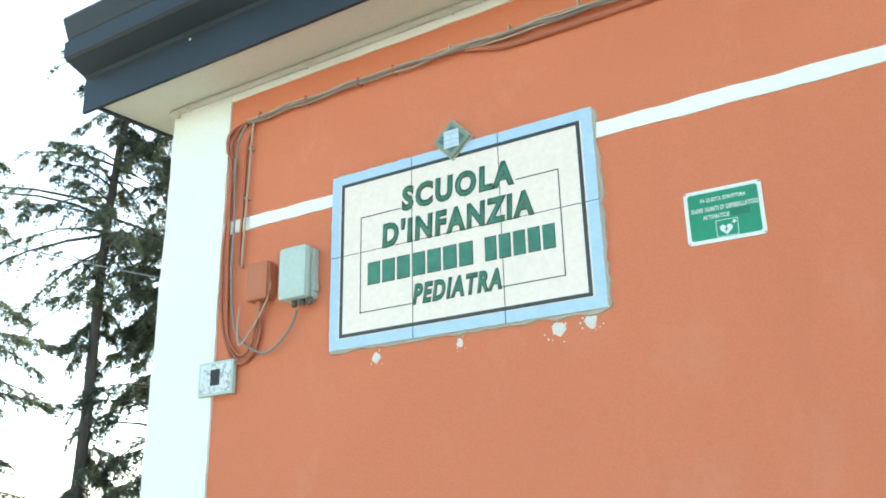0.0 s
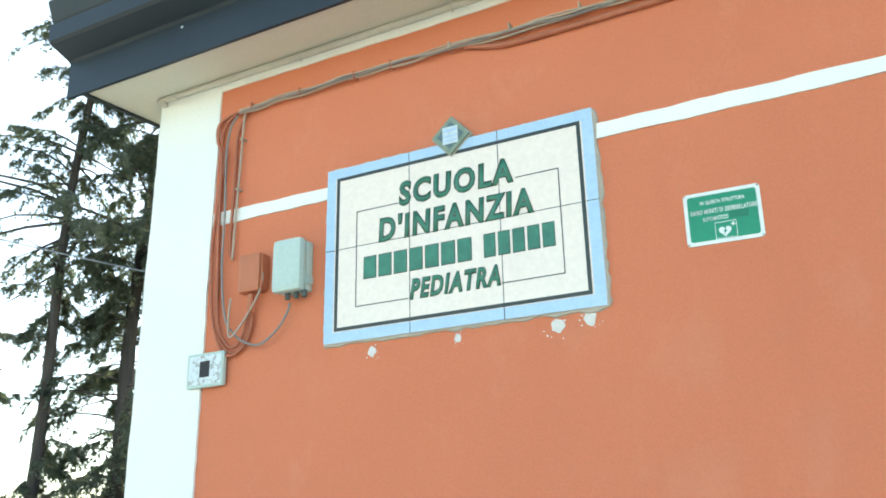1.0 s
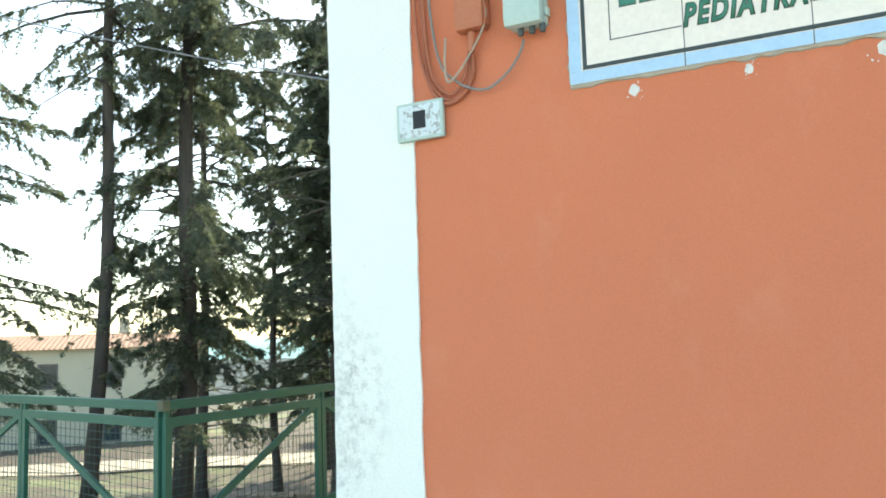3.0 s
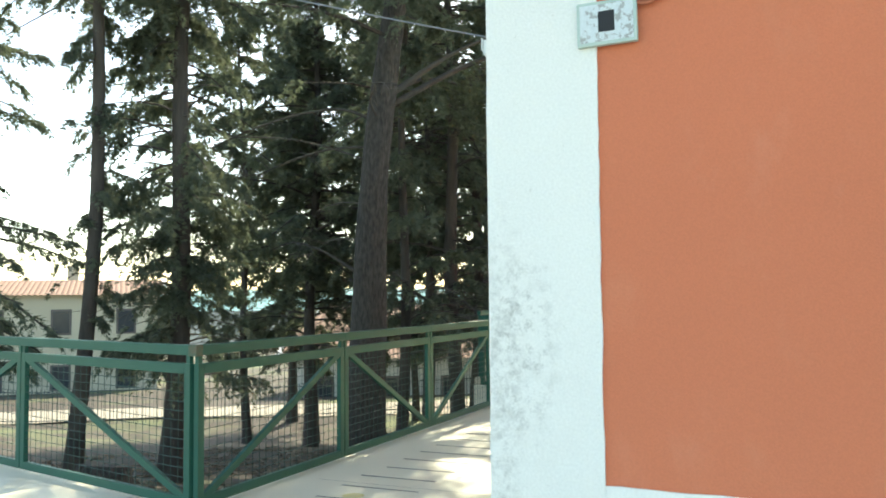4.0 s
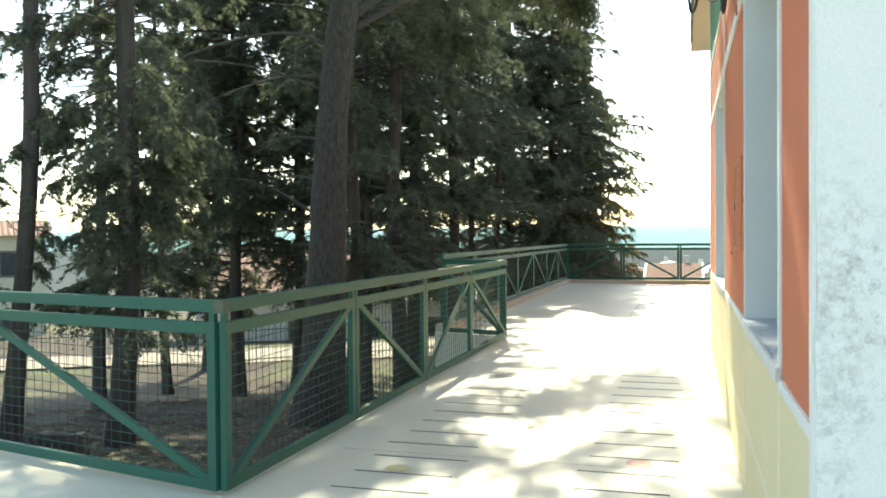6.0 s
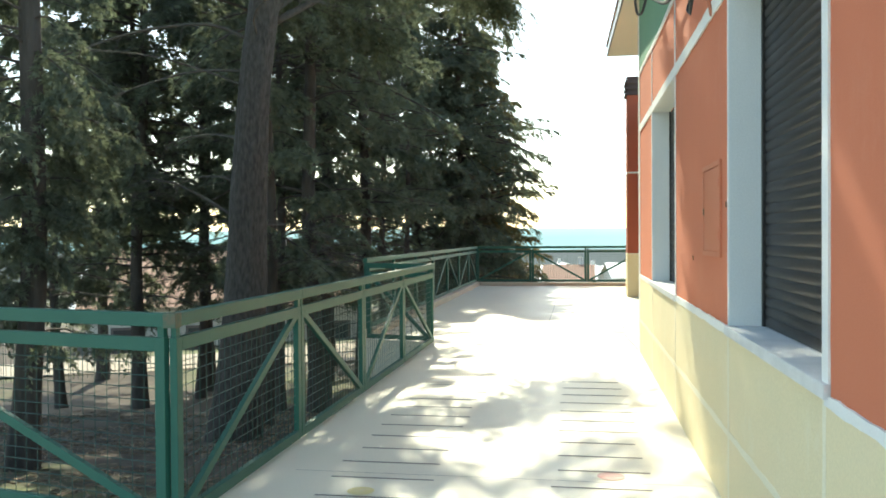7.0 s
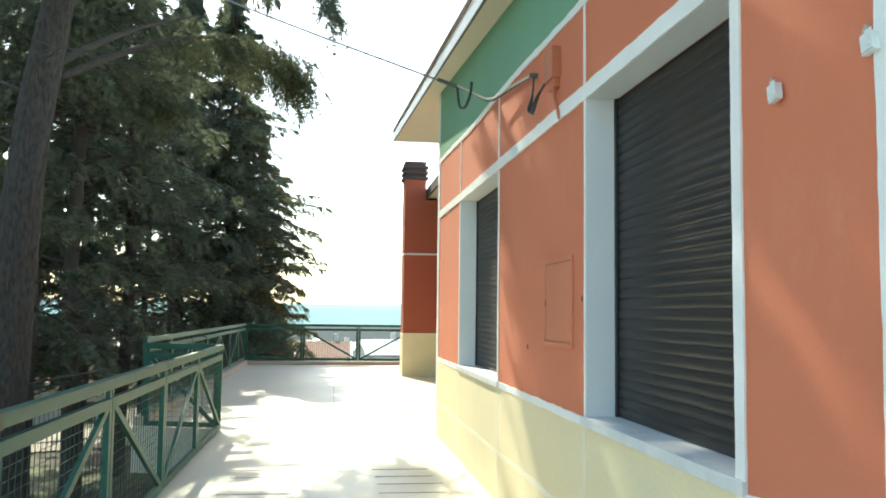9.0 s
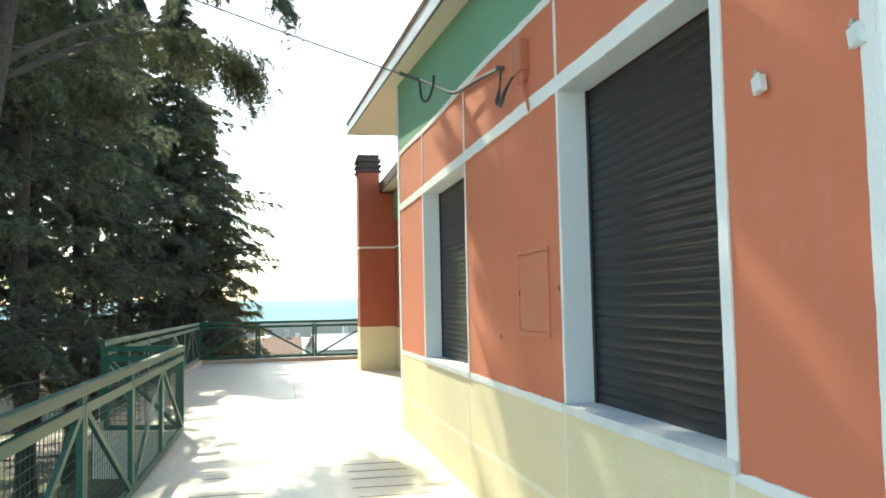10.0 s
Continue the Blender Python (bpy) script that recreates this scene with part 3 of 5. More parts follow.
def grid_wall(us, zs, holes, depth):
    """A thick wall with openings; local front at y = 0, back at y = -depth; the last row of zs follows the roof."""
    vs, fs, idx = [], [], {}
    def v(i, j, b):
        if (i, j, b) not in idx:
            z = zs[j] if zs[j] is not None else SOFF + SLOPE * us[i] + 0.06
            idx[i, j, b] = len(vs)
            vs.append((us[i], -depth * b, z))
        return idx[i, j, b]
    solid = lambda i, j: 0 <= i < len(us) - 1 and 0 <= j < len(zs) - 1 and (i, j) not in holes
    for i in range(len(us) - 1):
        for j in range(len(zs) - 1):
            if not solid(i, j):
                continue
            fs.append((v(i, j, 0), v(i, j + 1, 0), v(i + 1, j + 1, 0), v(i + 1, j, 0)))
            fs.append((v(i, j, 1), v(i + 1, j, 1), v(i + 1, j + 1, 1), v(i, j + 1, 1)))
            for di, dj, a, b in ((-1, 0, (i, j), (i, j + 1)), (1, 0, (i + 1, j), (i + 1, j + 1)), (0, -1, (i, j), (i + 1, j)), (0, 1, (i, j + 1), (i + 1, j + 1))):
                if not solid(i + di, j + dj):
                    fs.append((v(*a, 0), v(*b, 0), v(*b, 1), v(*a, 1)))
    return vs, fs


us = [0.002, W1[0], W1[1], W2[0], W2[1], WL]
zs = [0.0, SILL - 0.05, HEAD, None]
v, f = grid_wall(us, zs, {(1, 1), (3, 1)}, 0.34)
wall_west = obj("wall_west", v, f, M_ORANGE)
wall_west.matrix_world = MW
tagged(wall_west, "orange plaster wall with white bands, yellow base and green top", "wall", kind="structure")


def on_west(name, data, mat):
    return obj(name, data[0], data[1], mat, wall_west)


on_west("base_panel", wavy_strip(0.06, WL, 0.0, 0.945, -0.002, 0.006, 1, 0.002), M_YELLOW)


def green_strip():
    vs, fs = [], []
    n = 40
    rnd = random.Random(8)
    for i in range(n + 1):
        u = WL * i / n
        lo = 3.31 + 0.022 * u + 0.012 * math.sin(u * 1.7) + rnd.uniform(-.004, .004)
        for y in (-0.002, 0.005):
            vs += [(u, y, lo), (u, y, SOFF + SLOPE * u + 0.03)]
    for i in range(n):
        o, p = i * 4, i * 4 + 4
        fs += [(o, p, p + 1, o + 1), (o + 2, o + 3, p + 3, p + 2), (o, o + 2, p + 2, p)]
    return vs, fs


on_west("green_band", green_strip(), M_GREEN)
gs = lambda u: 3.31 + 0.022 * u + 0.012 * math.sin(u * 1.7)


def line_along(f0, f1, u0, u1, depth, seed, amp=0.004):
    rnd = random.Random(seed)
    n = int((u1 - u0) / 0.08) + 2
    vs, fs = [], []
    for i in range(n + 1):
        u = u0 + (u1 - u0) * i / n
        j0, j1 = rnd.uniform(-amp, amp), rnd.uniform(-amp, amp)
        for y in (-0.002, depth):
            vs += [(u, y, f0(u) + j0), (u, y, f1(u) + j1)]
    for i in range(n):
        o, p = i * 4, i * 4 + 4
        fs += [(o, p, p + 1, o + 1), (o + 2, o + 3, p + 3, p + 2), (o, o + 2, p + 2, p), (o + 1, p + 1, p + 3, o + 3)]
    fs += [(0, 1, 3, 2), (n * 4, n * 4 + 2, n * 4 + 3, n * 4 + 1)]
    return vs, fs


on_west("white_band", line_along(lambda u: gs(u) - 0.045, lambda u: gs(u) + 0.005, 0.03, WL, 0.009, 3), M_BAND)
on_west("white_band", line_along(lambda u: HEAD - 0.006, lambda u: HEAD + 0.082, 0.0, WL, 0.010, 4), M_BAND)
on_west("white_band", line_along(lambda u: SILL - 0.078, lambda u: SILL - 0.038, 0.06, W1[0] - 0.03, 0.010, 5), M_BAND)
for a, b in ((W1[1] + 0.06, W2[0] - 0.02), (W2[1] + 0.05, WL)):
    on_west("white_band", line_along(lambda u: SILL - 0.055, lambda u: SILL - 0.005, a, b, 0.010, 5 + int(a)), M_BAND)
for u, w in ((W1[1] + 0.01, 0.022), (W2[0] - 0.022, 0.022), (W2[1], 0.026), (W1[0] - 0.03, 0.03)):
    on_west("white_line", wavy_strip(u, u + w, HEAD + 0.08, gs(u) - 0.04, -0.002, 0.008, int(u * 10), 0.003, 0.05, "z"), M_BAND)
for u, w in ((W1[0] - 0.068, 0.068), (W1[1], 0.026), (W2[0] - 0.03, 0.03), (W2[1], 0.04)):
    on_west("white_line", wavy_strip(u, u + w, SILL - (0.037 if u < 1 else -0.001), HEAD + 0.004, -0.002, 0.008, int(u * 10) + 1, 0.003, 0.05, "z"), M_BAND)
for u in (W1[0] - 0.04, W1[1], W2[0] - 0.02, W2[1]):
    on_west("pale_line", wavy_strip(u, u + 0.038, 0.005, SILL - 0.06, 0.004, 0.0072, int(u * 10) + 2, 0.004, 0.05, "z"), M_PALE)
on_west("pale_line", wavy_strip(0.06, WL, 0.39, 0.430, 0.004, 0.0072, 77, 0.005), M_PALE)
on_west("white_corner_strip", wavy_strip(0.0, 0.058, 0.0, SOFF - 0.01, -0.002, 0.011, 21, 0.004, 0.05, "z"), M_WHITE)
on_west("white_corner_strip", wavy_strip(WL - 0.13, WL, 0.0, SOFF + SLOPE * WL - 0.02, -0.002, 0.011, 22, 0.003, 0.05, "z"), M_BAND)


def window(name, u0, u1, deep, label):
    """A window opening: painted reveals, stone sill and a closed roller shutter."""
    fr = thing(name, MW, label, "window", kind="structure")
    t = 0.006
    part("jamb", box(u0, u0 + t, -deep, 0.004, SILL, HEAD), M_JAMB, fr)
    part("jamb", box(u1 - t, u1, -deep, 0.004, SILL, HEAD), M_JAMB, fr)
    part("head", box(u0 + t, u1 - t, -deep, 0.004, HEAD - t, HEAD), M_JAMB, fr)
    bm = box(u0 - 0.075, u1 + 0.05, 0.0, 0.024, SILL - 0.052, SILL, 0.006)
    add_box(bm, u0 + 0.001, u1 - 0.001, -deep - 0.02, 0.001, SILL - 0.05, SILL - 0.001)
    part("window_sill", bm, M_SILL, fr, "chipped white stone sill")
    part("guide_rail", box(u0 + t, u0 + t + 0.03, -deep - 0.03, -deep + 0.012, SILL, HEAD - t, 0.002), M_SHUTTER, fr)
    part("guide_rail", box(u1 - t - 0.03, u1 - t, -deep - 0.03, -deep + 0.012, SILL, HEAD - t, 0.002), M_SHUTTER, fr)
    sh = thing("roller_shutter", MW, "closed dark brown slatted roller shutter", "shutter", "closed roller shutters")
    n = 33
    ph = (HEAD - 0.006 - SILL) / n
    prof = [(-0.008, 0.0), (-0.003, 0.004), (0.0, ph * 0.28), (0.0, ph * 0.55), (-0.003, ph * 0.84), (-0.008, ph * 0.95), (-0.008, ph)]
    vs = [(u, -deep + y, z) for u in (u0 + 0.03, u1 - 0.03) for y, z in prof]
    k = len(prof)
    fs = [(i, i + 1, k + i + 1, k + i) for i in range(k - 1)]
    me = bpy.data.meshes.new("slat")
    me.from_pydata(vs, [], fs)
    me.materials.append(M_SHUTTER)
    me.polygons.foreach_set("use_smooth", [True] * len(me.polygons))
    for i in range(n):
        s = new("slat", me)
        s.parent = sh
        s.location = (0, 0.0004 * math.sin(i * 2.1), SILL + ph * i)
    part("backing", box(u0, u1, -0.335, -deep - 0.031, SILL, HEAD), M_BLACK, sh)
    return fr


window("window_1", W1[0], W1[1], 0.17, "tall window with white reveals and a closed dark shutter")
window("window_2", W2[0], W2[1], 0.18, "tall window with white reveals and a closed dark shutter")

# ---- south wall with the name sign ----
SX1 = 6.0
v, f = [], []
bm = bmesh.new()
add_box(bm, CX, SX1, CY, CY + 0.34, 0.0, SOFF + 0.05)
wall_south = tagged(part("wall_south", bm, M_ORANGE), "orange plaster wall with a white corner strip and band", "wall", kind="structure")


def on_south(name, x0, x1, z0, z1, d, mat, seed, along="x", amp=0.003, tilt=0.0):
    v, f = wavy_strip(x0, x1, z0, z1, CY - d, CY + 0.002, seed, amp, 0.05, along)
    v = [(x, y, z + tilt * (x + 2.352)) for x, y, z in v]
    return obj(name, v, f, mat, wall_south)


on_south("white_corner_strip", CX - 0.011, -2.352, 0.0, SOFF - 0.002, 0.011, M_WHITE, 31, "z", 0.0035)
on_south("white_band", -2.352, SX1, 2.920, 2.977, 0.007, M_BAND, 32, tilt=-0.004)
on_south("white_band", -2.353, SX1, 3.588, SOFF - 0.003, 0.008, M_BAND, 33)
on_south("white_band", -2.353, SX1, 0.74, 0.82, 0.008, M_BAND, 34)
on_south("base_panel", -2.353, SX1, 0.0, 0.742, 0.005, M_YELLOW, 35)
for name, x0, x1, y0, y1 in (("wall_north", CX + 0.3, SX1, CY + WL - 0.34, CY + WL), ("wall_east", SX1 - 0.3, SX1, CY + 0.342, CY + WL - 0.342)):
    tagged(part(name, box(x0, x1, y0, y1, 0, roof_z(y1) + 0.05), M_ORANGE), "orange plaster wall", "wall", kind="structure")

# ---- roof, soffit, fascia and gutter ----
RXW, RYS, RYN = -2.955, 2.085, 16.6


def make_roof():
    top = 0.17
    def slab(x0, x1, xn, y0, y1, za, zb):
        vs = []
        for y, xw in ((y0, x0), (y1, xn)):
            for x in (xw, x1):
                for z in (za, zb):
                    vs.append((x, y, roof_z(y) + z))
        return vs, [(0, 2, 3, 1), (4, 5, 7, 6), (0, 1, 5, 4), (2, 6, 7, 3), (0, 4, 6, 2), (1, 3, 7, 5)]
    v, f = slab(RXW, SX1 + 0.4, RXW - 0.03, RYS, RYN, 0.0, top)
    roof = obj("roof", v, f, M_SOFFIT)
    tagged(roof, "shallow roof slab with a cream plastered soffit", "roof", kind="structure")
    v, f = slab(RXW - 0.03, SX1 + 0.5, RXW - 0.06, RYS + 0.03, RYN + 0.03, top, top + 0.05)
    obj("roof_covering", v, f, M_ROOF, roof)
    # west fascia with a dark drip edge below and a dark cap line above
    def edge(x_out, z0, z1, t, mat, name):
        vs = []
        for y, xw in ((RYS - 0.01, RXW), (RYN + 0.012, RXW - 0.03)):
            for x in (xw - x_out - t, xw - x_out):
                for z in (z0, z1):
                    vs.append((x, y, roof_z(y) + z))
        obj(name, vs, [(0, 2, 3, 1), (4, 5, 7, 6), (0, 1, 5, 4), (2, 6, 7, 3), (0, 4, 6, 2), (1, 3, 7, 5)], mat, roof)
    edge(0.001, 0.004, 0.19, 0.012, M_FASCIA, "fascia")
    edge(0.0, -0.012, 0.004, 0.02, M_DRIP, "drip_edge")
    edge(0.004, 0.19, 0.205, 0.03, M_DRIP, "cap_edge")
    vs = []
    for x in (RXW - 0.045, SX1):
        for y in (RYN + 0.001, RYN + 0.013):
            for z in (-0.01, 0.19):
                vs.append((x, y, roof_z(RYN) + z))
    obj("fascia", vs, [(0, 2, 3, 1), (4, 5, 7, 6), (0, 1, 5, 4), (2, 6, 7, 3), (0, 4, 6, 2), (1, 3, 7, 5)], M_FASCIA, roof)


make_roof()


def make_gutter():
    prof = [(2.084, 3.612), (2.068, 3.612), (2.064, 3.795), (2.050, 3.806), (1.948, 3.838), (1.934, 3.850), (1.926, 3.930), (1.948, 3.944),
            (1.938, 3.958), (1.900, 4.045), (1.906, 4.060), (1.925, 4.05), (1.935, 4.0), (2.084, 4.0)]
    x0, x1 = -3.06, SX1 + 0.4
    n = len(prof)
    vs = [(x, y, z) for x in (x0, x1) for y, z in prof]
    fs = [(i, (i + 1) % n, n + (i + 1) % n, n + i) for i in range(n)] + [tuple(range(n))[::-1], tuple(range(n, 2 * n))]
    g = obj("gutter", vs, fs, M_SLATE)
    tagged(g, "dark slate blue metal gutter and fascia along the eave", "gutter")
    for x in (-2.35, -0.9, 0.6):
        part("rivet", box(x, x + 0.012, 2.060, 2.0665, 3.765, 3.775, 0.002), M_FASCIA, g)


make_gutter()
cable("pipe", [(-2.70, CY - 0.014, 3.600), (-2.695, CY - 0.02, 3.625), (-2.66, CY - 0.02, 3.634), (-1.7, CY - 0.02, 3.633), (0.2, CY - 0.02, 3.635), (SX1 - 0.2, CY - 0.02, 3.634)], 0.016, M_PIPE, n=4)
tagged(bpy.data.objects["pipe"], "thin cream painted conduit under the soffit", "pipe")
for x in (-2.62, -1.9, -1.15, -0.4, 0.4):
    tagged(part("pipe_clip", box(x - .006, x + .006, CY - 0.036, CY + 0.001, 3.616, 3.648, 0.003), M_PIPE), "small cream clip holding the conduit", "pipe clip", "clips of the soffit conduit")


# ---- ceramic name sign ----
def make_sign():
    x0, x1, z0, z1 = -1.738, -0.613, 2.311, 3.035
    yf = CY - 0.015                      # front of the tiles
    s = thing("name_sign", pose(-1.156, 0, 2.663, 0, 0.2, 0) @ pose(1.156, 0, -2.663), "ceramic tile sign with blue border and green lettering", "sign")
    # uneven mortar bed
    rnd = random.Random(12)
    vs, fs = [], []
    ring = []
    for k in range(120):
        t = k / 120 * 4
        e, q = int(t), t % 1
        a, b = [((x0, z0), (x1, z0)), ((x1, z0), (x1, z1)), ((x1, z1), (x0, z1)), ((x0, z1), (x0, z0))][e]
        px, pz = a[0] + (b[0] - a[0]) * q, a[1] + (b[1] - a[1]) * q
        o = {0: (0, -1), 1: (1, 0), 2: (0, 1), 3: (-1, 0)}[e]
        j = (0.008 if e in (0, 1) else 0.002) + rnd.uniform(-.005, .006)
        ring.append((px + o[0] * j, pz + o[1] * j))
    n = len(ring)
    for y in (CY - 0.009, CY + 0.001):
        g = 0.0 if y < CY - 0.008 else 0.006
        for px, pz in ring:
            sx, sz = (1 if px > (x0 + x1) / 2 else -1), (1 if pz > (z0 + z1) / 2 else -1)
            vs.append((px + sx * g * rnd.random(), y, pz + sz * g * rnd.random()))
    fs = [tuple(range(n))] + [(i, n + i, n + (i + 1) % n, (i + 1) % n) for i in range(n)]
    obj("mortar_bed", vs, fs, M_MORTAR, s)
    cols, rows = [x0, -1.355, -0.980, x1], [z0, 2.686, z1]
    for i in range(3):
        for j in range(2):
            part("tile", box(cols[i] + 0.0012, cols[i + 1] - 0.0012, yf, CY - 0.006, rows[j] + 0.0012, rows[j + 1] - 0.0012, 0.0015), M_TILE, s)
    def glaze(name, ax, bx, az, bz, mat, t=0.0012):
        part(name, box(ax, bx, yf - t, yf + 0.0005, az, bz), mat, s)
    bw = 0.042
    for i in range(3):                   # border pieces, one a tile
        a, b = cols[i] + 0.002, cols[i + 1] - 0.002
        glaze("border", a, b, z0 + 0.001, z0 + bw, M_BLUE)
        glaze("border", a, b, z1 - bw, z1 - 0.001, M_BLUE)
    for j in range(2):
        a, b = max(rows[j] + 0.002, z0 + bw + 0.0005), min(rows[j + 1] - 0.002, z1 - bw - 0.0005)
        glaze("border", x0 + 0.001, x0 + bw, a, b, M_BLUE)
        glaze("border", x1 - bw, x1 - 0.001, a, b, M_BLUE)
    def frame_lines(ax, bx, az, bz, w, mat, gaps=()):
        glaze("dark_line", ax, bx, az, az + w, mat)
        glaze("dark_line", ax, bx, bz - w, bz, mat)
        glaze("dark_line", ax, ax + w, az + w, bz - w, mat)
        glaze("dark_line", bx - w, bx, az + w, bz - w, mat)
    frame_lines(x0 + 0.048, x1 - 0.048, z0 + 0.045, z1 - 0.042, 0.014, M_INK)
    # thin inner frame, broken by the lettering
    w = 0.0035
    ax, bx, az, bz = -1.594, -0.750, 2.441, 2.832
    for a, b in ((ax, -1.405), (-0.915, bx)):
        glaze("thin_line", a, b, bz - w, bz, M_INK)
    for a, b in ((ax, -1.36), (-0.985, bx)):
        glaze("thin_line", a, b, az, az + w, M_INK)
    glaze("thin_line", ax, ax + w, az + w, bz - w, M_INK)
    glaze("thin_line", bx - w, bx, az + w, bz - w, M_INK)
    for x in (-1.355, -0.980):
        glaze("joint", x - 0.0014, x + 0.0014, z0, z1, M_INK, 0.0004)
    glaze("joint", x0, x1, 2.6848, 2.6872, M_INK, 0.0004)
    for body, lx, lz, lw, lh, slant in (("SCUOLA", -1.398, 2.815, 0.474, 0.100, 0.06), ("D'INFANZIA", -1.488, 2.684, 0.636, 0.100, 0.06),
                                        ("PEDIATRA", -1.352, 2.437, 0.362, 0.076, 0.22)):
        letters(body, lx - 0.003, lz - 0.002, lw + 0.006, lh + 0.004, yf - 0.0016, M_LETTER_EDGE, s, bold=0.055, space=1.2, slant=slant)
        letters(body, lx, lz, lw, lh, yf - 0.0026, M_LETTER, s, bold=0.022, space=1.2, slant=slant)
    for ax, bx, n in ((-1.556, -1.099, 7), (-1.047, -0.780, 5)):   # a row of plain bars
        pitch = (bx - ax + 0.014) / n
        for k in range(n):
            a = ax + pitch * k
            glaze("bar", a - 0.002, a + pitch - 0.012, 2.546, 2.636, M_LETTER_EDGE, 0.0014)
            glaze("bar", a, a + pitch - 0.014, 2.549, 2.633, M_LETTER, 0.0022)
    # small diamond tile above
    d = thing("diamond_tile", pose(-1.164, CY, 3.055, 0, 48, 0), "small green and white diamond tile above the sign", "tile")
    h = 0.057
    part("mortar", box(-h - .004, h + .005, -0.020, 0.001, -h - .004, h + .003, 0.006), M_MORTAR, d)
    part("tile", box(-h, h, -0.030, -0.019, -h, h, 0.002), material("grey_green_glaze", (0.16, 0.22, 0.16), 0.3, (0.26, 0.31, 0.23), 25, 0.8), d)
    part("field", box(-h + .016, h - .016, -0.0315, -0.0295, -h + .016, h - .016), material("mottled_dark_glaze", (0.05, 0.10, 0.11), 0.3, (0.16, 0.22, 0.24), 60, 0.6), d)
    level = pose(0, 0, 0, 0, -48, 0)
    part("shield", box(-0.032, 0.032, -0.033, -0.0312, -0.036, 0.036, 0.0, level), M_SHIELD, d)
    for z in (-0.022, -0.004, 0.020):
        part("bar", box(-0.026, 0.026, -0.0338, -0.0328, z - 0.004, z + 0.004, 0.0, level), M_BLUE, d)



make_sign()


def plaster_chip(x, z, r, seed):
    rnd = random.Random(seed)
    vs = [(x, CY - 0.004, z)]
    n = 14
    for k in range(n):
        a = 2 * math.pi * k / n
        q = r * (0.85 + 0.35 * noise.noise((1.3 * math.cos(a), 1.3 * math.sin(a), seed * 1.7)) + rnd.uniform(-.1, .1))
        vs.append((x + q * math.cos(a), CY - 0.0018, z + 1.15 * q * math.sin(a)))
    for k in range(n):
        a = 2 * math.pi * k / n
        vs.append((vs[1 + k][0], CY + 0.001, vs[1 + k][2]))
    fs = [(0, 1 + (k + 1) % n, 1 + k) for k in range(n)] + [(1 + k, 1 + (k + 1) % n, 1 + n + (k + 1) % n, 1 + n + k) for k in range(n)]
    tagged(obj("plaster_chip", vs, fs, M_CHIP), "patch of exposed white plaster in the orange wall", "plaster chip", "plaster chips under the sign")
    for k in range(7):
        a, q = rnd.uniform(0, 6.28), r * rnd.uniform(1.1, 2.0)
        s = r * rnd.uniform(0.08, 0.2)
        px, pz = x + q * math.cos(a), z + q * math.sin(a)
        o = obj("speck", [(px - s, CY - .002, pz), (px, CY - .002, pz - s), (px + s, CY - .002, pz), (px, CY - .002, pz + s), (px, CY, pz)],
                [(0, 1, 2, 3), (0, 4, 1), (1, 4, 2), (2, 4, 3), (3, 4, 0)], M_CHIP, wall_south)


for k, (x, z, r) in enumerate(((-1.527, 2.266, 0.020), (-1.170, 2.273, 0.016), (-0.796, 2.265, 0.026), (-0.682, 2.278, 0.024))):
    plaster_chip(x, z, r, 40 + k)


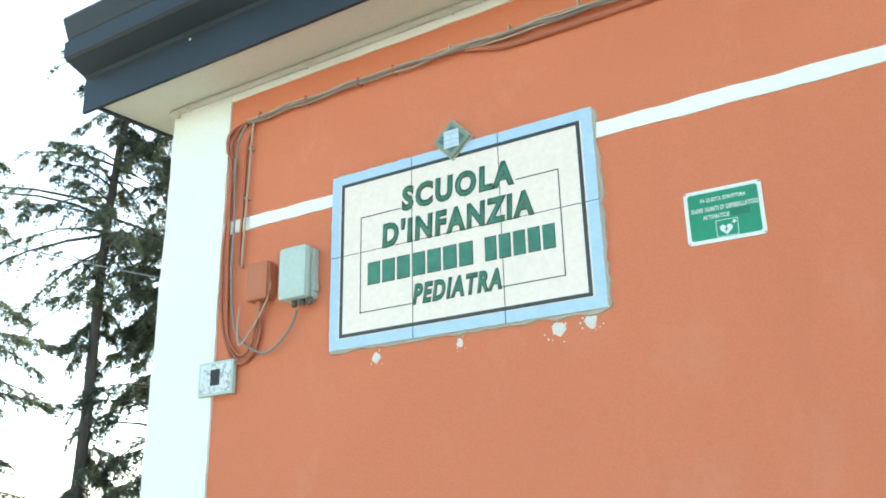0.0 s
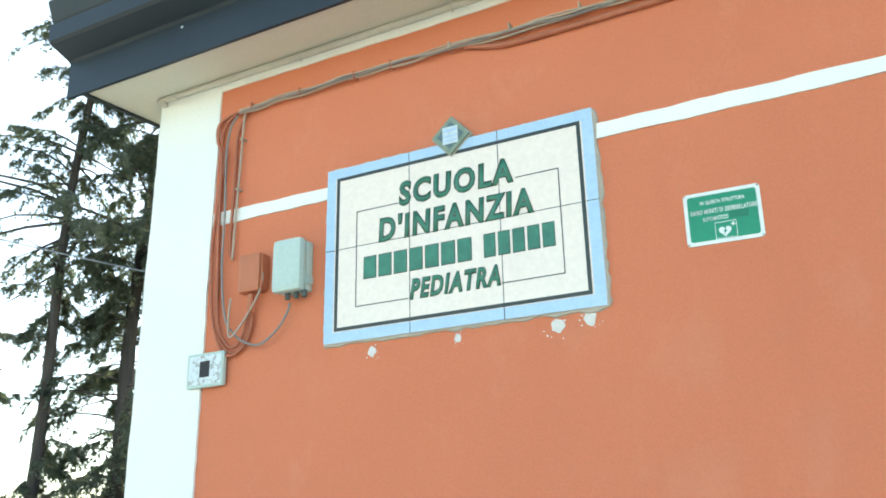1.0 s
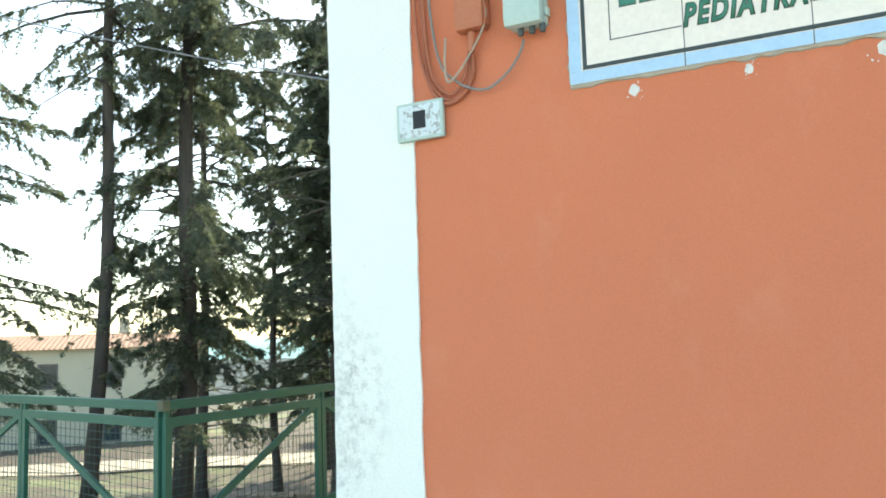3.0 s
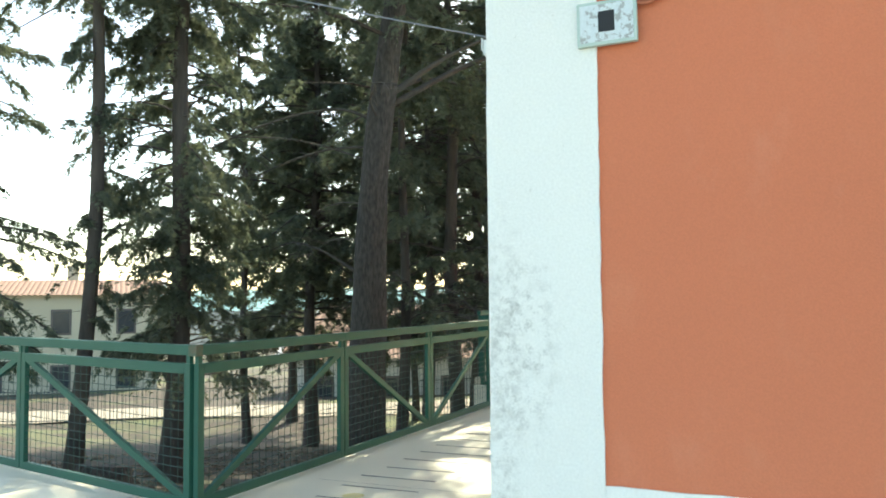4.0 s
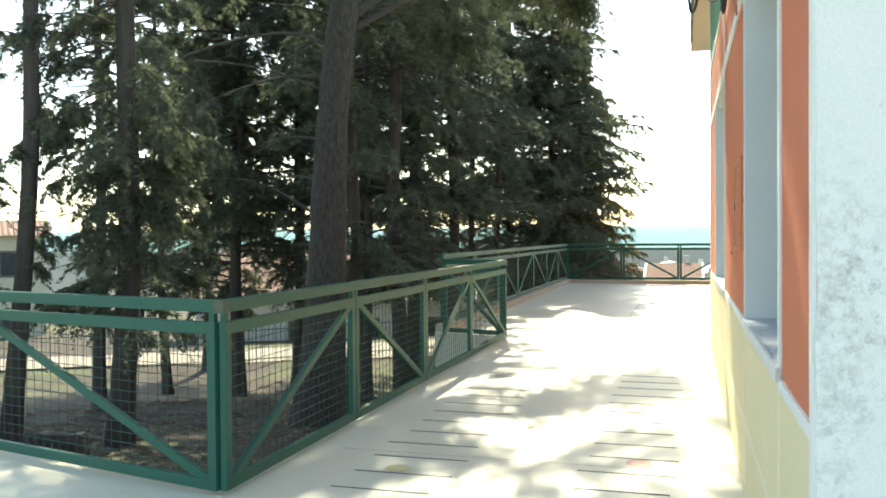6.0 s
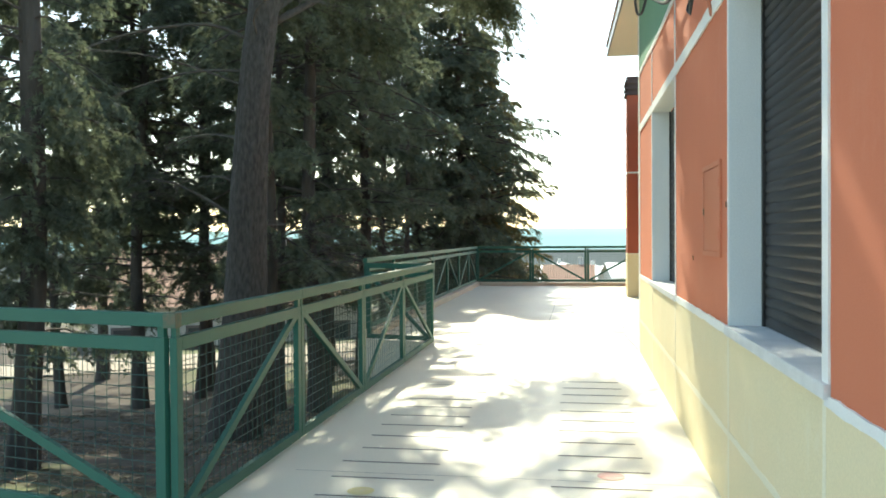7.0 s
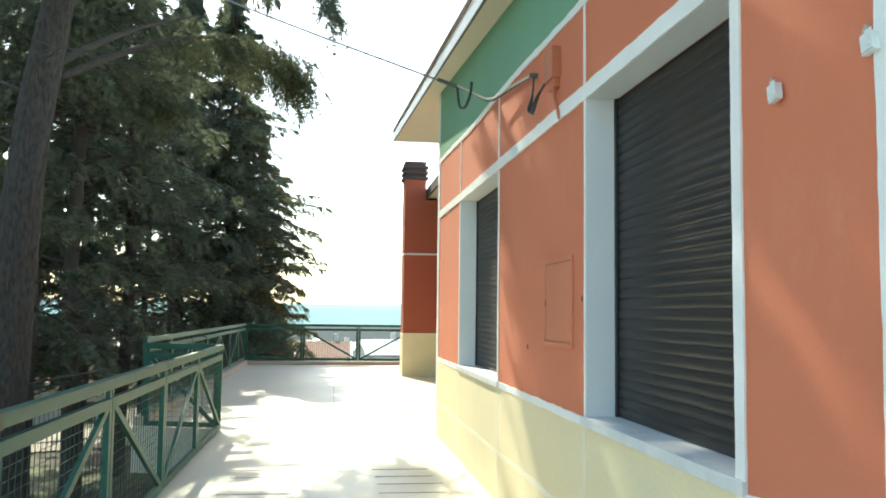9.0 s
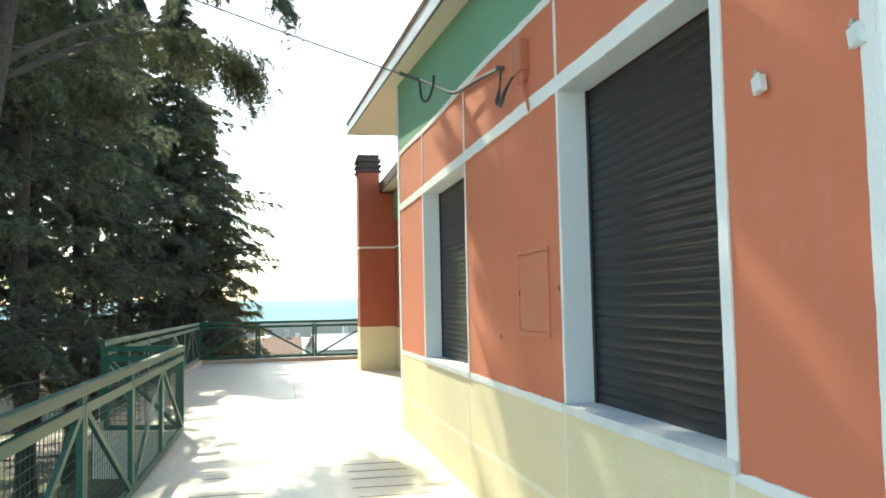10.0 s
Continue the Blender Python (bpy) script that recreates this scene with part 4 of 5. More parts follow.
def defibrillator_sign():
    m = pose(-0.2235, CY, 2.548, 0, 0.9, 0)
    s = thing("safety_sign", m, "green and white plastic defibrillator sign screwed to the wall", "sign")
    w, h = 0.118, 0.0885
    def rounded(name, ww, hh, r, y0, y1, mat):
        pts = []
        for cx, cz, a0 in ((ww - r, hh - r, 0), (-ww + r, hh - r, 90), (-ww + r, -hh + r, 180), (ww - r, -hh + r, 270)):
            pts += [(cx + r * math.cos(radians(a0 + 18 * k)), cz + r * math.sin(radians(a0 + 18 * k))) for k in range(6)]
        n = len(pts)
        obj(name, [(x, yy, z) for yy in (y0, y1) for x, z in pts], [tuple(range(n)), tuple(range(2 * n - 1, n - 1, -1))] + [(i, n + i, n + (i + 1) % n, (i + 1) % n) for i in range(n)], mat, s)
    rounded("plate", w, h, 0.012, -0.005, 0.001, M_SIGNWHITE)
    rounded("green_field", w - .012, h - .012, 0.009, -0.0058, -0.0045, M_AED)
    y = -0.0064
    letters("IN QUESTA STRUTTURA", -0.066, 0.043, 0.137, 0.015, y, M_SIGNWHITE, s, thick=0.0006, bold=0.028, space=1.1)
    letters("SIAMO MUNITI DI DEFIBRILLATORE", -0.098, 0.013, 0.203, 0.016, y, M_SIGNWHITE, s, thick=0.0006, bold=0.028, space=1.1)
    letters("AUTOMATICO", -0.064, -0.012, 0.080, 0.014, y, M_SIGNWHITE, s, thick=0.0006, bold=0.028, space=1.1)
    part("dark_patch", box(0.020, 0.078, -0.0064, -0.0055, -0.014, 0.010), M_AEDDARK, s)
    for a, b, c, d in ((-0.028, 0.038, -0.022, -0.0205), (-0.028, 0.038, -0.075, -0.0735), (-0.028, -0.0265, -0.0735, -0.022), (0.0365, 0.038, -0.0735, -0.022)):
        part("outline", box(a, b, y, -0.0055, c, d), M_SIGNWHITE, s)
    pts = []
    for k in range(36):
        t = 2 * math.pi * k / 36
        pts.append((0.0012 * 16 * math.sin(t) ** 3 + 0.002, 0.0012 * (13 * math.cos(t) - 5 * math.cos(2 * t) - 2 * math.cos(3 * t) - math.cos(4 * t)) - 0.052))
    n = len(pts)
    vs = [(x, yy, z) for yy in (y, -0.0055) for x, z in pts]
    obj("heart", vs, [tuple(range(n))] + [(i, n + i, n + (i + 1) % n, (i + 1) % n) for i in range(n)], M_SIGNWHITE, s)
    bolt = [(0.006, -0.040), (-0.004, -0.054), (0.001, -0.054), (-0.003, -0.066), (0.008, -0.050), (0.003, -0.050)]
    obj("bolt", [(x, -0.0068, z) for x, z in bolt] + [(x, -0.006, z) for x, z in bolt], [tuple(range(6))] + [(i, 6 + i, 6 + (i + 1) % 6, (i + 1) % 6) for i in range(6)], M_AED, s)
    part("cross", box(0.021, 0.034, y, -0.0055, -0.034, -0.030), M_SIGNWHITE, s)
    part("cross", box(0.0255, 0.0295, y, -0.0055, -0.0385, -0.0255), M_SIGNWHITE, s)
    for x in (-w + .006, w - .006):
        for z in (-h + .006, h - .006):
            part("screw", box(x - .0022, x + .0022, -0.0066, -0.004, z - .0022, z + .0022, 0.0008), M_GLAND, s)


defibrillator_sign()


def number_plate():
    s = thing("number_plate", pose(-2.313, CY, 2.277, 0, -0.5, 0), "small worn grey enamel plate with a black mark", "plate")
    part("plate", box(-0.096, 0.096, -0.032, -0.010, -0.071, 0.071, 0.006), M_GREYBOX, s)
    part("face", box(-0.085, 0.085, -0.0335, -0.0315, -0.060, 0.060), M_PLATE, s)
    part("bar", box(-0.026, 0.026, -0.0348, -0.033, -0.030, 0.036), M_BLACK, s)
    part("spacer", box(-0.05, 0.05, -0.011, 0.001, -0.04, 0.04), M_GLAND, s)


number_plate()


def grey_box():
    s = thing("meter_box", pose(-1.868, CY, 2.642), "grey-green plastic junction box on the orange wall", "junction box")
    bm = box(-0.070, 0.060, -0.042, 0.001, -0.104, 0.104, 0.012)
    part("base", bm, M_GREYBOX, s)
    bm = bmesh.new()
    add_box(bm, -0.078, 0.062, -0.092, -0.043, -0.110, 0.110, 0.026)
    part("cover", bm, M_GREYBOX, s, "slightly domed cover", smooth=False)
    part("hinge", box(0.059, 0.070, -0.04, -0.01, -0.075, -0.045, 0.003), M_GREYBOX, s)
    for x in (-0.03, 0.012, 0.05):
        v, f = tube_data([(x, -0.04, -0.102), (x, -0.04, -0.13)], 0.011, 10)
        obj("cable_gland", v, f, M_GLAND, s)


grey_box()


def orange_box():
    s = thing("junction_box", pose(-2.090, CY, 2.652), "junction box painted over in wall orange", "junction box")
    part("body", box(-0.056, 0.056, -0.060, 0.001, -0.082, 0.082, 0.018), M_ORBOX, s)
    part("side_cover", box(0.057, 0.063, -0.05, -0.006, -0.07, 0.074, 0.004), M_ORBOX, s)
    v, f = tube_data([(0.0, -0.035, -0.088), (0.0, -0.035, -0.16)], 0.013, 10)
    obj("spout", v, f, M_ORBOX, s)


orange_box()


def wall_cables():
    y = CY - 0.012
    def run(name, pts, r, mat, label, off=0.0, n=6):
        c = cable(name, [(x, y - off, z) for x, z in pts], r, mat, n=n)
        tagged(c, label, "cable", "cables on the orange wall")
    run("cable", [(-2.18, 3.452), (-2.30, 3.440), (-2.352, 3.405), (-2.352, 3.33), (-2.325, 3.25), (-2.318, 2.95), (-2.302, 2.7), (-2.285, 2.46), (-2.235, 2.365), (-2.185, 2.338), (-2.13, 2.37), (-2.108, 2.43), (-2.10, 2.50)], 0.0065, M_CABLEO, "orange painted cable looping down the wall")
    run("cable", [(-2.19, 3.448), (-2.29, 3.43), (-2.335, 3.395), (-2.335, 3.32), (-2.308, 3.24), (-2.300, 2.95), (-2.288, 2.7), (-2.268, 2.47), (-2.225, 2.385), (-2.18, 2.355), (-2.14, 2.385), (-2.12, 2.44), (-2.105, 2.50)], 0.006, M_CABLEO, "orange painted cable looping down the wall", 0.012)
    run("cable", [(-2.24, 3.44), (-2.29, 3.41), (-2.318, 3.36), (-2.318, 3.30), (-2.295, 3.22), (-2.330, 2.9), (-2.328, 2.7), (-2.305, 2.50), (-2.25, 2.36), (-2.19, 2.325), (-2.125, 2.36), (-2.095, 2.43), (-2.095, 2.5)], 0.0065, M_CABLEO, "orange painted cable looping down the wall", 0.006)
    run("cable", [(-2.225, 3.42), (-2.262, 3.36), (-2.275, 3.22), (-2.262, 2.95), (-2.258, 2.7), (-2.222, 2.48), (-2.16, 2.40), (-2.10, 2.362), (-2.03, 2.35), (-1.95, 2.40), (-1.905, 2.46), (-1.892, 2.50)], 0.005, M_CABLE, "grey cable hanging in a loop to the junction box", 0.02)
    run("cable", [(-2.16, 3.452), (-2.19, 3.43), (-2.197, 3.37), (-2.199, 3.29), (-2.210, 2.94), (-2.215, 2.74)], 0.005, M_CABLEP, "thin beige cable down the wall", 0.008)
    run("cable", [(-2.19, 2.56), (-2.196, 2.47), (-2.19, 2.405), (-2.17, 2.40), (-2.12, 2.45), (-2.05, 2.55), (-2.028, 2.62), (-2.04, 2.68)], 0.0045, M_CABLEP, "thin beige cable down the wall", 0.03)
    run("cable", [(-2.20, 3.42), (-2.232, 3.33), (-2.235, 3.1), (-2.24, 2.8), (-2.22, 2.745)], 0.0065, M_CABLEO, "orange painted cable looping down the wall")
    for k, (dz, r, mat) in enumerate(((0.004, 0.0055, M_CABLEO), (0.012, 0.0045, M_CABLE), (-0.004, 0.0045, M_CABLEP), (0.017, 0.0035, M_CABLEP), (0.008, 0.004, M_CABLEP), (-0.001, 0.0035, M_CABLE))):
        rnd = random.Random(60 + k)
        pts = [(x, 3.436 + 0.008 * math.sin(x * 3.0) - 0.004 * (x + 2.2) + dz + rnd.uniform(-.008, .007)) for x in np.arange(-2.22, SX1, 0.11)]
        run("cable", pts, r, mat, "bundled cable run clipped along the wall", 0.003 + 0.004 * k, 4)
    run("cable", [(-1.10, 3.435), (-1.0, 3.405), (-0.9, 3.388), (-0.7, 3.384), (-0.4, 3.384), (0.5, 3.386), (SX1, 3.39)], 0.012, M_CABLEO, "orange painted cable run along the wall", 0.0)
    rnd = random.Random(3)
    for k, x in enumerate((-2.15, -1.886, -1.606, -1.43, -1.16, -0.9, -0.62, -0.2, 0.3)):
        z = 3.45
        c = part("cable_clip", box(x - .0035, x + .0035, CY - 0.036, CY + 0.001, z - .018, z + .016, 0.002), M_CABLEO if k < 4 else M_CABLEP)
        tagged(c, "small clip holding the cables to the wall", "cable clip", "cable clips")
    for x, z in ((-2.199, 3.3), (-2.207, 3.06)):
        c = part("cable_clip", box(x - .009, x + .009, CY - 0.03, CY + 0.001, z - .005, z + .005, 0.002), M_CABLEP)
        tagged(c, "small clip holding the cables to the wall", "cable clip", "cable clips")


wall_cables()


# ---- fixtures on the west wall ----
def W(u, out, z):
    return MW @ Vector((u, out, z))


def west_fixtures():
    h = thing("wall_hatch", MW @ pose(2.81, 0, 1.345), "flush metal hatch painted in wall orange", "hatch")
    part("frame", box(0, 0.03, 0.0, 0.012, 0, 0.55, 0.003), M_HATCH, h)
    part("frame", box(0.61, 0.64, 0.0, 0.012, 0, 0.55, 0.003), M_HATCH, h)
    part("frame", box(0.03, 0.61, 0.0, 0.012, 0, 0.03, 0.003), M_HATCH, h)
    part("frame", box(0.03, 0.61, 0.0, 0.012, 0.52, 0.55, 0.003), M_HATCH, h)
    part("door", box(0.034, 0.606, 0.0, 0.009, 0.034, 0.516, 0.002), M_HATCH, h)
    for z in (0.10, 0.40):
        part("hinge", box(0.022, 0.036, 0.009, 0.016, z, z + 0.05, 0.002), M_HATCH, h)
    part("latch", box(0.585, 0.60, 0.009, 0.015, 0.25, 0.29, 0.002), M_RUST, h)
    for u, z, k in ((0.535, 2.265, 0.82), (0.06, 2.275, 0.8)):
        b = thing("wall_socket_box", MW @ pose(u, 0.009, z, 0, 8, 0), "small cracked white junction box on the wall", "junction box", "cracked wall boxes")
        part("body", box(-0.030 * k, 0.030 * k, 0.0, 0.034 * k, -0.036 * k, 0.026 * k, 0.006), M_SIGNWHITE, b)
        part("broken_lid", box(-0.040 * k, -0.006 * k, 0.0345 * k, 0.038 * k, -0.024 * k, 0.030 * k, 0.001), M_SIGNWHITE, b)
        part("lid_rim", box(-0.034 * k, 0.034 * k, 0.004, 0.030 * k, -0.042 * k, -0.037 * k, 0.002), M_SIGNWHITE, b)
        v, f = tube_data([(0.016, 0.008, 0.02 * k), (0.020, 0.010, 0.045 * k), (0.018, 0.004, 0.066 * k)], 0.009, 8, 0.7)
        obj("pipe_stub", v, f, M_MORTAR, b, smooth=True)
    c = thing("conduit_cover", MW @ pose(3.09, 0, 2.96), "vertical conduit cover painted in wall orange", "conduit")
    bm = box(0.0, 0.20, 0.0, 0.058, 0.07, 0.27, 0.008)
    add_box(bm, 0.02, 0.16, 0.0, 0.040, 0.01, 0.09, 0.012)
    part("cover", bm, M_ORBOX, c)
    v, f = tube_data(smooth_line([Vector(q) for q in ((0.05, 0.03, 0.03), (0.03, 0.034, -0.06), (0.0, 0.02, -0.14), (-0.01, 0.012, -0.20))], 4), 0.011, 7)
    obj("bent_pipe", v, f, M_ORBOX, c, smooth=True)
    def run(pts, r, mat, label, n=6):
        o = cable("cable", [W(*q) for q in pts], r, mat, n=n)
        tagged(o, label, "cable", "cables at the roof edge")
    hook = MW.inverted() @ Vector((-3.04, 7.86, 3.60))
    hx, ho, hz = hook
    run([(3.66, 0.03, 3.20), (4.3, 0.05, 3.27), (4.95, 0.08, 3.34), (5.3, 0.16, 3.48), (hx, ho, hz)], 0.007, M_BLACKCABLE, "grey service cable stretched from the wall hook")
    run([(3.66, 0.032, 3.205), (4.3, 0.056, 3.285), (4.95, 0.085, 3.355), (5.3, 0.165, 3.492), (hx, ho, hz + .01)], 0.010, M_PIPE, "grey service cable stretched from the wall hook")
    for k in range(3):
        run([(3.25 + .02 * k, 0.045, 3.05), (3.36 + .02 * k, 0.07 + .008 * k, 2.98 - .012 * k), (3.50 + .03 * k, 0.075, 2.89 + .012 * k), (3.60 + .01 * k, 0.06 + .01 * k, 2.93 + .01 * k),
             (3.64, 0.045, 3.06), (3.66 - .008 * k, 0.03, 3.19)], 0.007, M_BLACKCABLE, "dark cables looping from the conduit to the wall hook")
    run([(hx, ho, hz), (hx - 0.02, ho - .02, hz - 0.18), (hx - .16, ho - .05, hz - 0.22), (hx - .24, ho - .08, hz - 0.12), (hx - .24, ho - .09, hz - 0.02)], 0.012, M_BLACKCABLE, "dark drip loop of the service cable")
    b = part("wall_hook", box(3.655, 3.685, 0.0, 0.06, 3.185, 3.215, 0.004, MW), M_GLAND)
    tagged(b, "dark metal hook holding the cable", "hook")
    g = part("cable_grip", bar(Vector((-3.04, 7.86, 3.60)), Vector((-3.04, 7.86, 3.60)) + Vector((-0.19, -0.06, 0.042)), 0.03, 0.03), M_GLAND)
    tagged(g, "dark clamp on the overhead cable", "clamp")
    pts = [Vector((-3.05 - 0.955 * q, 7.86 - 0.297 * q, 3.60 + 0.204 * q + 0.0077 * q * q)) for q in np.linspace(0, 21, 15)]
    o = cable("overhead_cable", pts, 0.0085, M_SERVICE, n=3)
    tagged(o, "dark overhead service cable running off between the trees", "cable")
    # a short crack and dark marks under the sill
    for u, z in ((2.62, 1.62), (3.9, 1.30)):
        part("stain_mark", box(u, u + 0.008, 0.005, 0.012, z, z + 0.03, 0.001), M_RUST, wall_west)
    rnd = random.Random(31)
    for u, z, n in ((0.965, SILL - 0.062, 5), (0.80, 0.815, 4), (2.75, 0.80, 5)):   # hairline cracks in the plaster
        pts = [Vector((u + rnd.uniform(-.012, .012) * (k > 0), 0.0105, z - 0.016 * k)) for k in range(n)]
        v, f = tube_data([MW @ q for q in pts], 0.0016, 4)
        obj("crack", v, f, M_SLIT, wall_west)
    for u in (0.955, 1.42, 2.2):         # chips in the sill's edge
        part("chip", box(u, u + 0.006 + 0.01 * (u > 1), 0.0225, 0.0262, SILL - 0.022, SILL + 0.0012, 0.001, MW), M_MORTAR if u > 1 else M_SLIT, wall_west)


west_fixtures()


# ---- second wing with the chimney stack ----
def make_wing():
    x0, yc = -2.40, 20.8
    w = thing("chimney_stack", pose(0, 0, 0), "red-orange plastered chimney stack with a dark louvred cap and yellow base", "chimney")
    part("breast", box(x0, x0 + 0.86, yc, yc + 0.7, 1.03, 4.30), M_REDWALL, w)
    part("shaft", box(x0, x0 + 0.52, yc, yc + 0.6, 4.302, 4.80), M_REDWALL, w)
    part("base", box(x0 - .006, x0 + 0.86, yc - .006, yc + 0.7, 0.0, 1.03), M_YELLOW, w)
    part("white_line", box(x0 - .008, x0 + 0.86, yc - .008, yc + 0.6, 2.94, 2.985), M_BAND, w)
    part("white_line", box(x0 - .009, x0 + 0.86, yc - .009, yc + 0.6, 1.015, 1.04), M_PALE, w)
    for k in range(3):
        z = 4.80 + k * 0.135
        part("cap_ring", box(x0 - .05, x0 + 0.57, yc - .05, yc + .65, z + 0.01, z + 0.07, 0.015), M_STONE, w)
        part("cap_neck", box(x0 + .01, x0 + 0.51, yc + .01, yc + .59, z + 0.07, z + 0.145), M_STONE, w)
    part("cap_top", box(x0 - .01, x0 + 0.53, yc - .01, yc + .61, 5.205, 5.25, 0.01), M_STONE, w)
    wing = part("wall_wing", box(x0 + 0.861, 8, 15.0, 26, 0, 4.35), M_REDWALL)
    tagged(wing, "red-orange plaster wall of the rear wing", "wall", kind="structure")
    part("base_panel", box(x0 + 0.853, x0 + 0.862, 15.0, yc - .002, 0, 1.02), M_YELLOW, wing)
    part("white_band", box(x0 + 0.852, x0 + 0.862, 15.0, yc - .002, 2.94, 2.985), M_BAND, wing)
    part("green_band", box(x0 + 0.851, x0 + 0.862, 15.0, yc - .002, 3.6, 4.3), M_GREEN, wing)
    roof = part("roof_wing", box(x0 + 0.56, 8.3, 14.6, yc + 0.6, 4.36, 4.48), M_SOFFIT)
    tagged(roof, "overhanging eave of the rear wing with a brown edge", "roof", kind="structure")
    part("fascia", box(x0 + 0.52, x0 + 0.559, 14.6, yc + 0.6, 4.33, 4.56, 0.005), M_STONE, roof)
    part("fascia", box(x0 + 0.559, 8.3, yc + 0.6, yc + 0.64, 4.33, 4.56, 0.005), M_STONE, roof)


make_wing()


# ---- trees ----
def tube_branch(items, pts, r, taper, sides=5):
    items.append(tube_data(pts, r, sides, taper))


def leaf_cloud(centres, dirs, reaches, rng, per=20, length=0.085, width=0.015, droop=0.35):
    """Drooping fronds: small three-pointed sprigs set to both sides of a short twig; returns vertex and face arrays."""
    m = len(centres)
    d = dirs.copy()
    d /= np.linalg.norm(d, axis=1)[:, None]
    side = np.cross(d, np.array([0, 0, 1.0]) + rng.normal(0, 0.35, (m, 3)))
    side /= np.linalg.norm(side, axis=1)[:, None] + 1e-9
    R = reaches * rng.uniform(0.75, 1.2, m)
    c, dd, ss, RR = (np.repeat(q, per, 0) for q in (centres, d, side, R))
    n = len(c)
    t = np.tile(np.linspace(0.0, 1.0, per), m) + rng.uniform(-0.04, 0.04, n)
    p = c + dd * (t * RR)[:, None] + rng.normal(0, 0.014, (n, 3))
    p[:, 2] -= droop * RR * t ** 2
    sg = np.where(np.arange(n) % 2 == 0, 1.0, -1.0)[:, None]
    a = dd * 0.75 + ss * sg * 0.75 + rng.normal(0, 0.3, (n, 3))
    a[:, 2] -= droop * 0.5
    a /= np.linalg.norm(a, axis=1)[:, None]
    b = np.cross(a, rng.normal(0, 1, (n, 3)))
    b /= np.linalg.norm(b, axis=1)[:, None] + 1e-9
    L = (length * rng.uniform(0.7, 1.5, n) * (1.15 - 0.5 * t))[:, None]
    Wd = width * rng.uniform(0.35, 0.6, n)[:, None]
    up = np.cross(a, b)
    fork = rng.uniform(0.3, 0.6, (n, 1))
    v = np.stack([p - b * Wd, p + b * Wd, p + a * L, p + (a * 0.8 + b * fork + up * 0.15) * L * 0.8, p + (a * 0.75 - b * fork + up * 0.12) * L * 0.7], 1).reshape(-1, 3)
    f = (np.arange(n)[:, None, None] * 5 + np.array([[0, 1, 2], [0, 1, 3], [0, 1, 4]])).reshape(-1, 3)
    return v, f


def quick_mesh(name, v, f, mat, parent):
    me = bpy.data.meshes.new(name)
    me.vertices.add(len(v))
    me.vertices.foreach_set("co", np.asarray(v, np.float32).ravel())
    me.loops.add(len(f) * 3)
    me.loops.foreach_set("vertex_index", np.asarray(f, np.int32).ravel())
    me.polygons.add(len(f))
    me.polygons.foreach_set("loop_start", np.arange(len(f), dtype=np.int32) * 3)
    me.update(calc_edges=True)
    me.materials.append(mat)
    ob = new(name, me)
    ob.parent = parent
    return ob


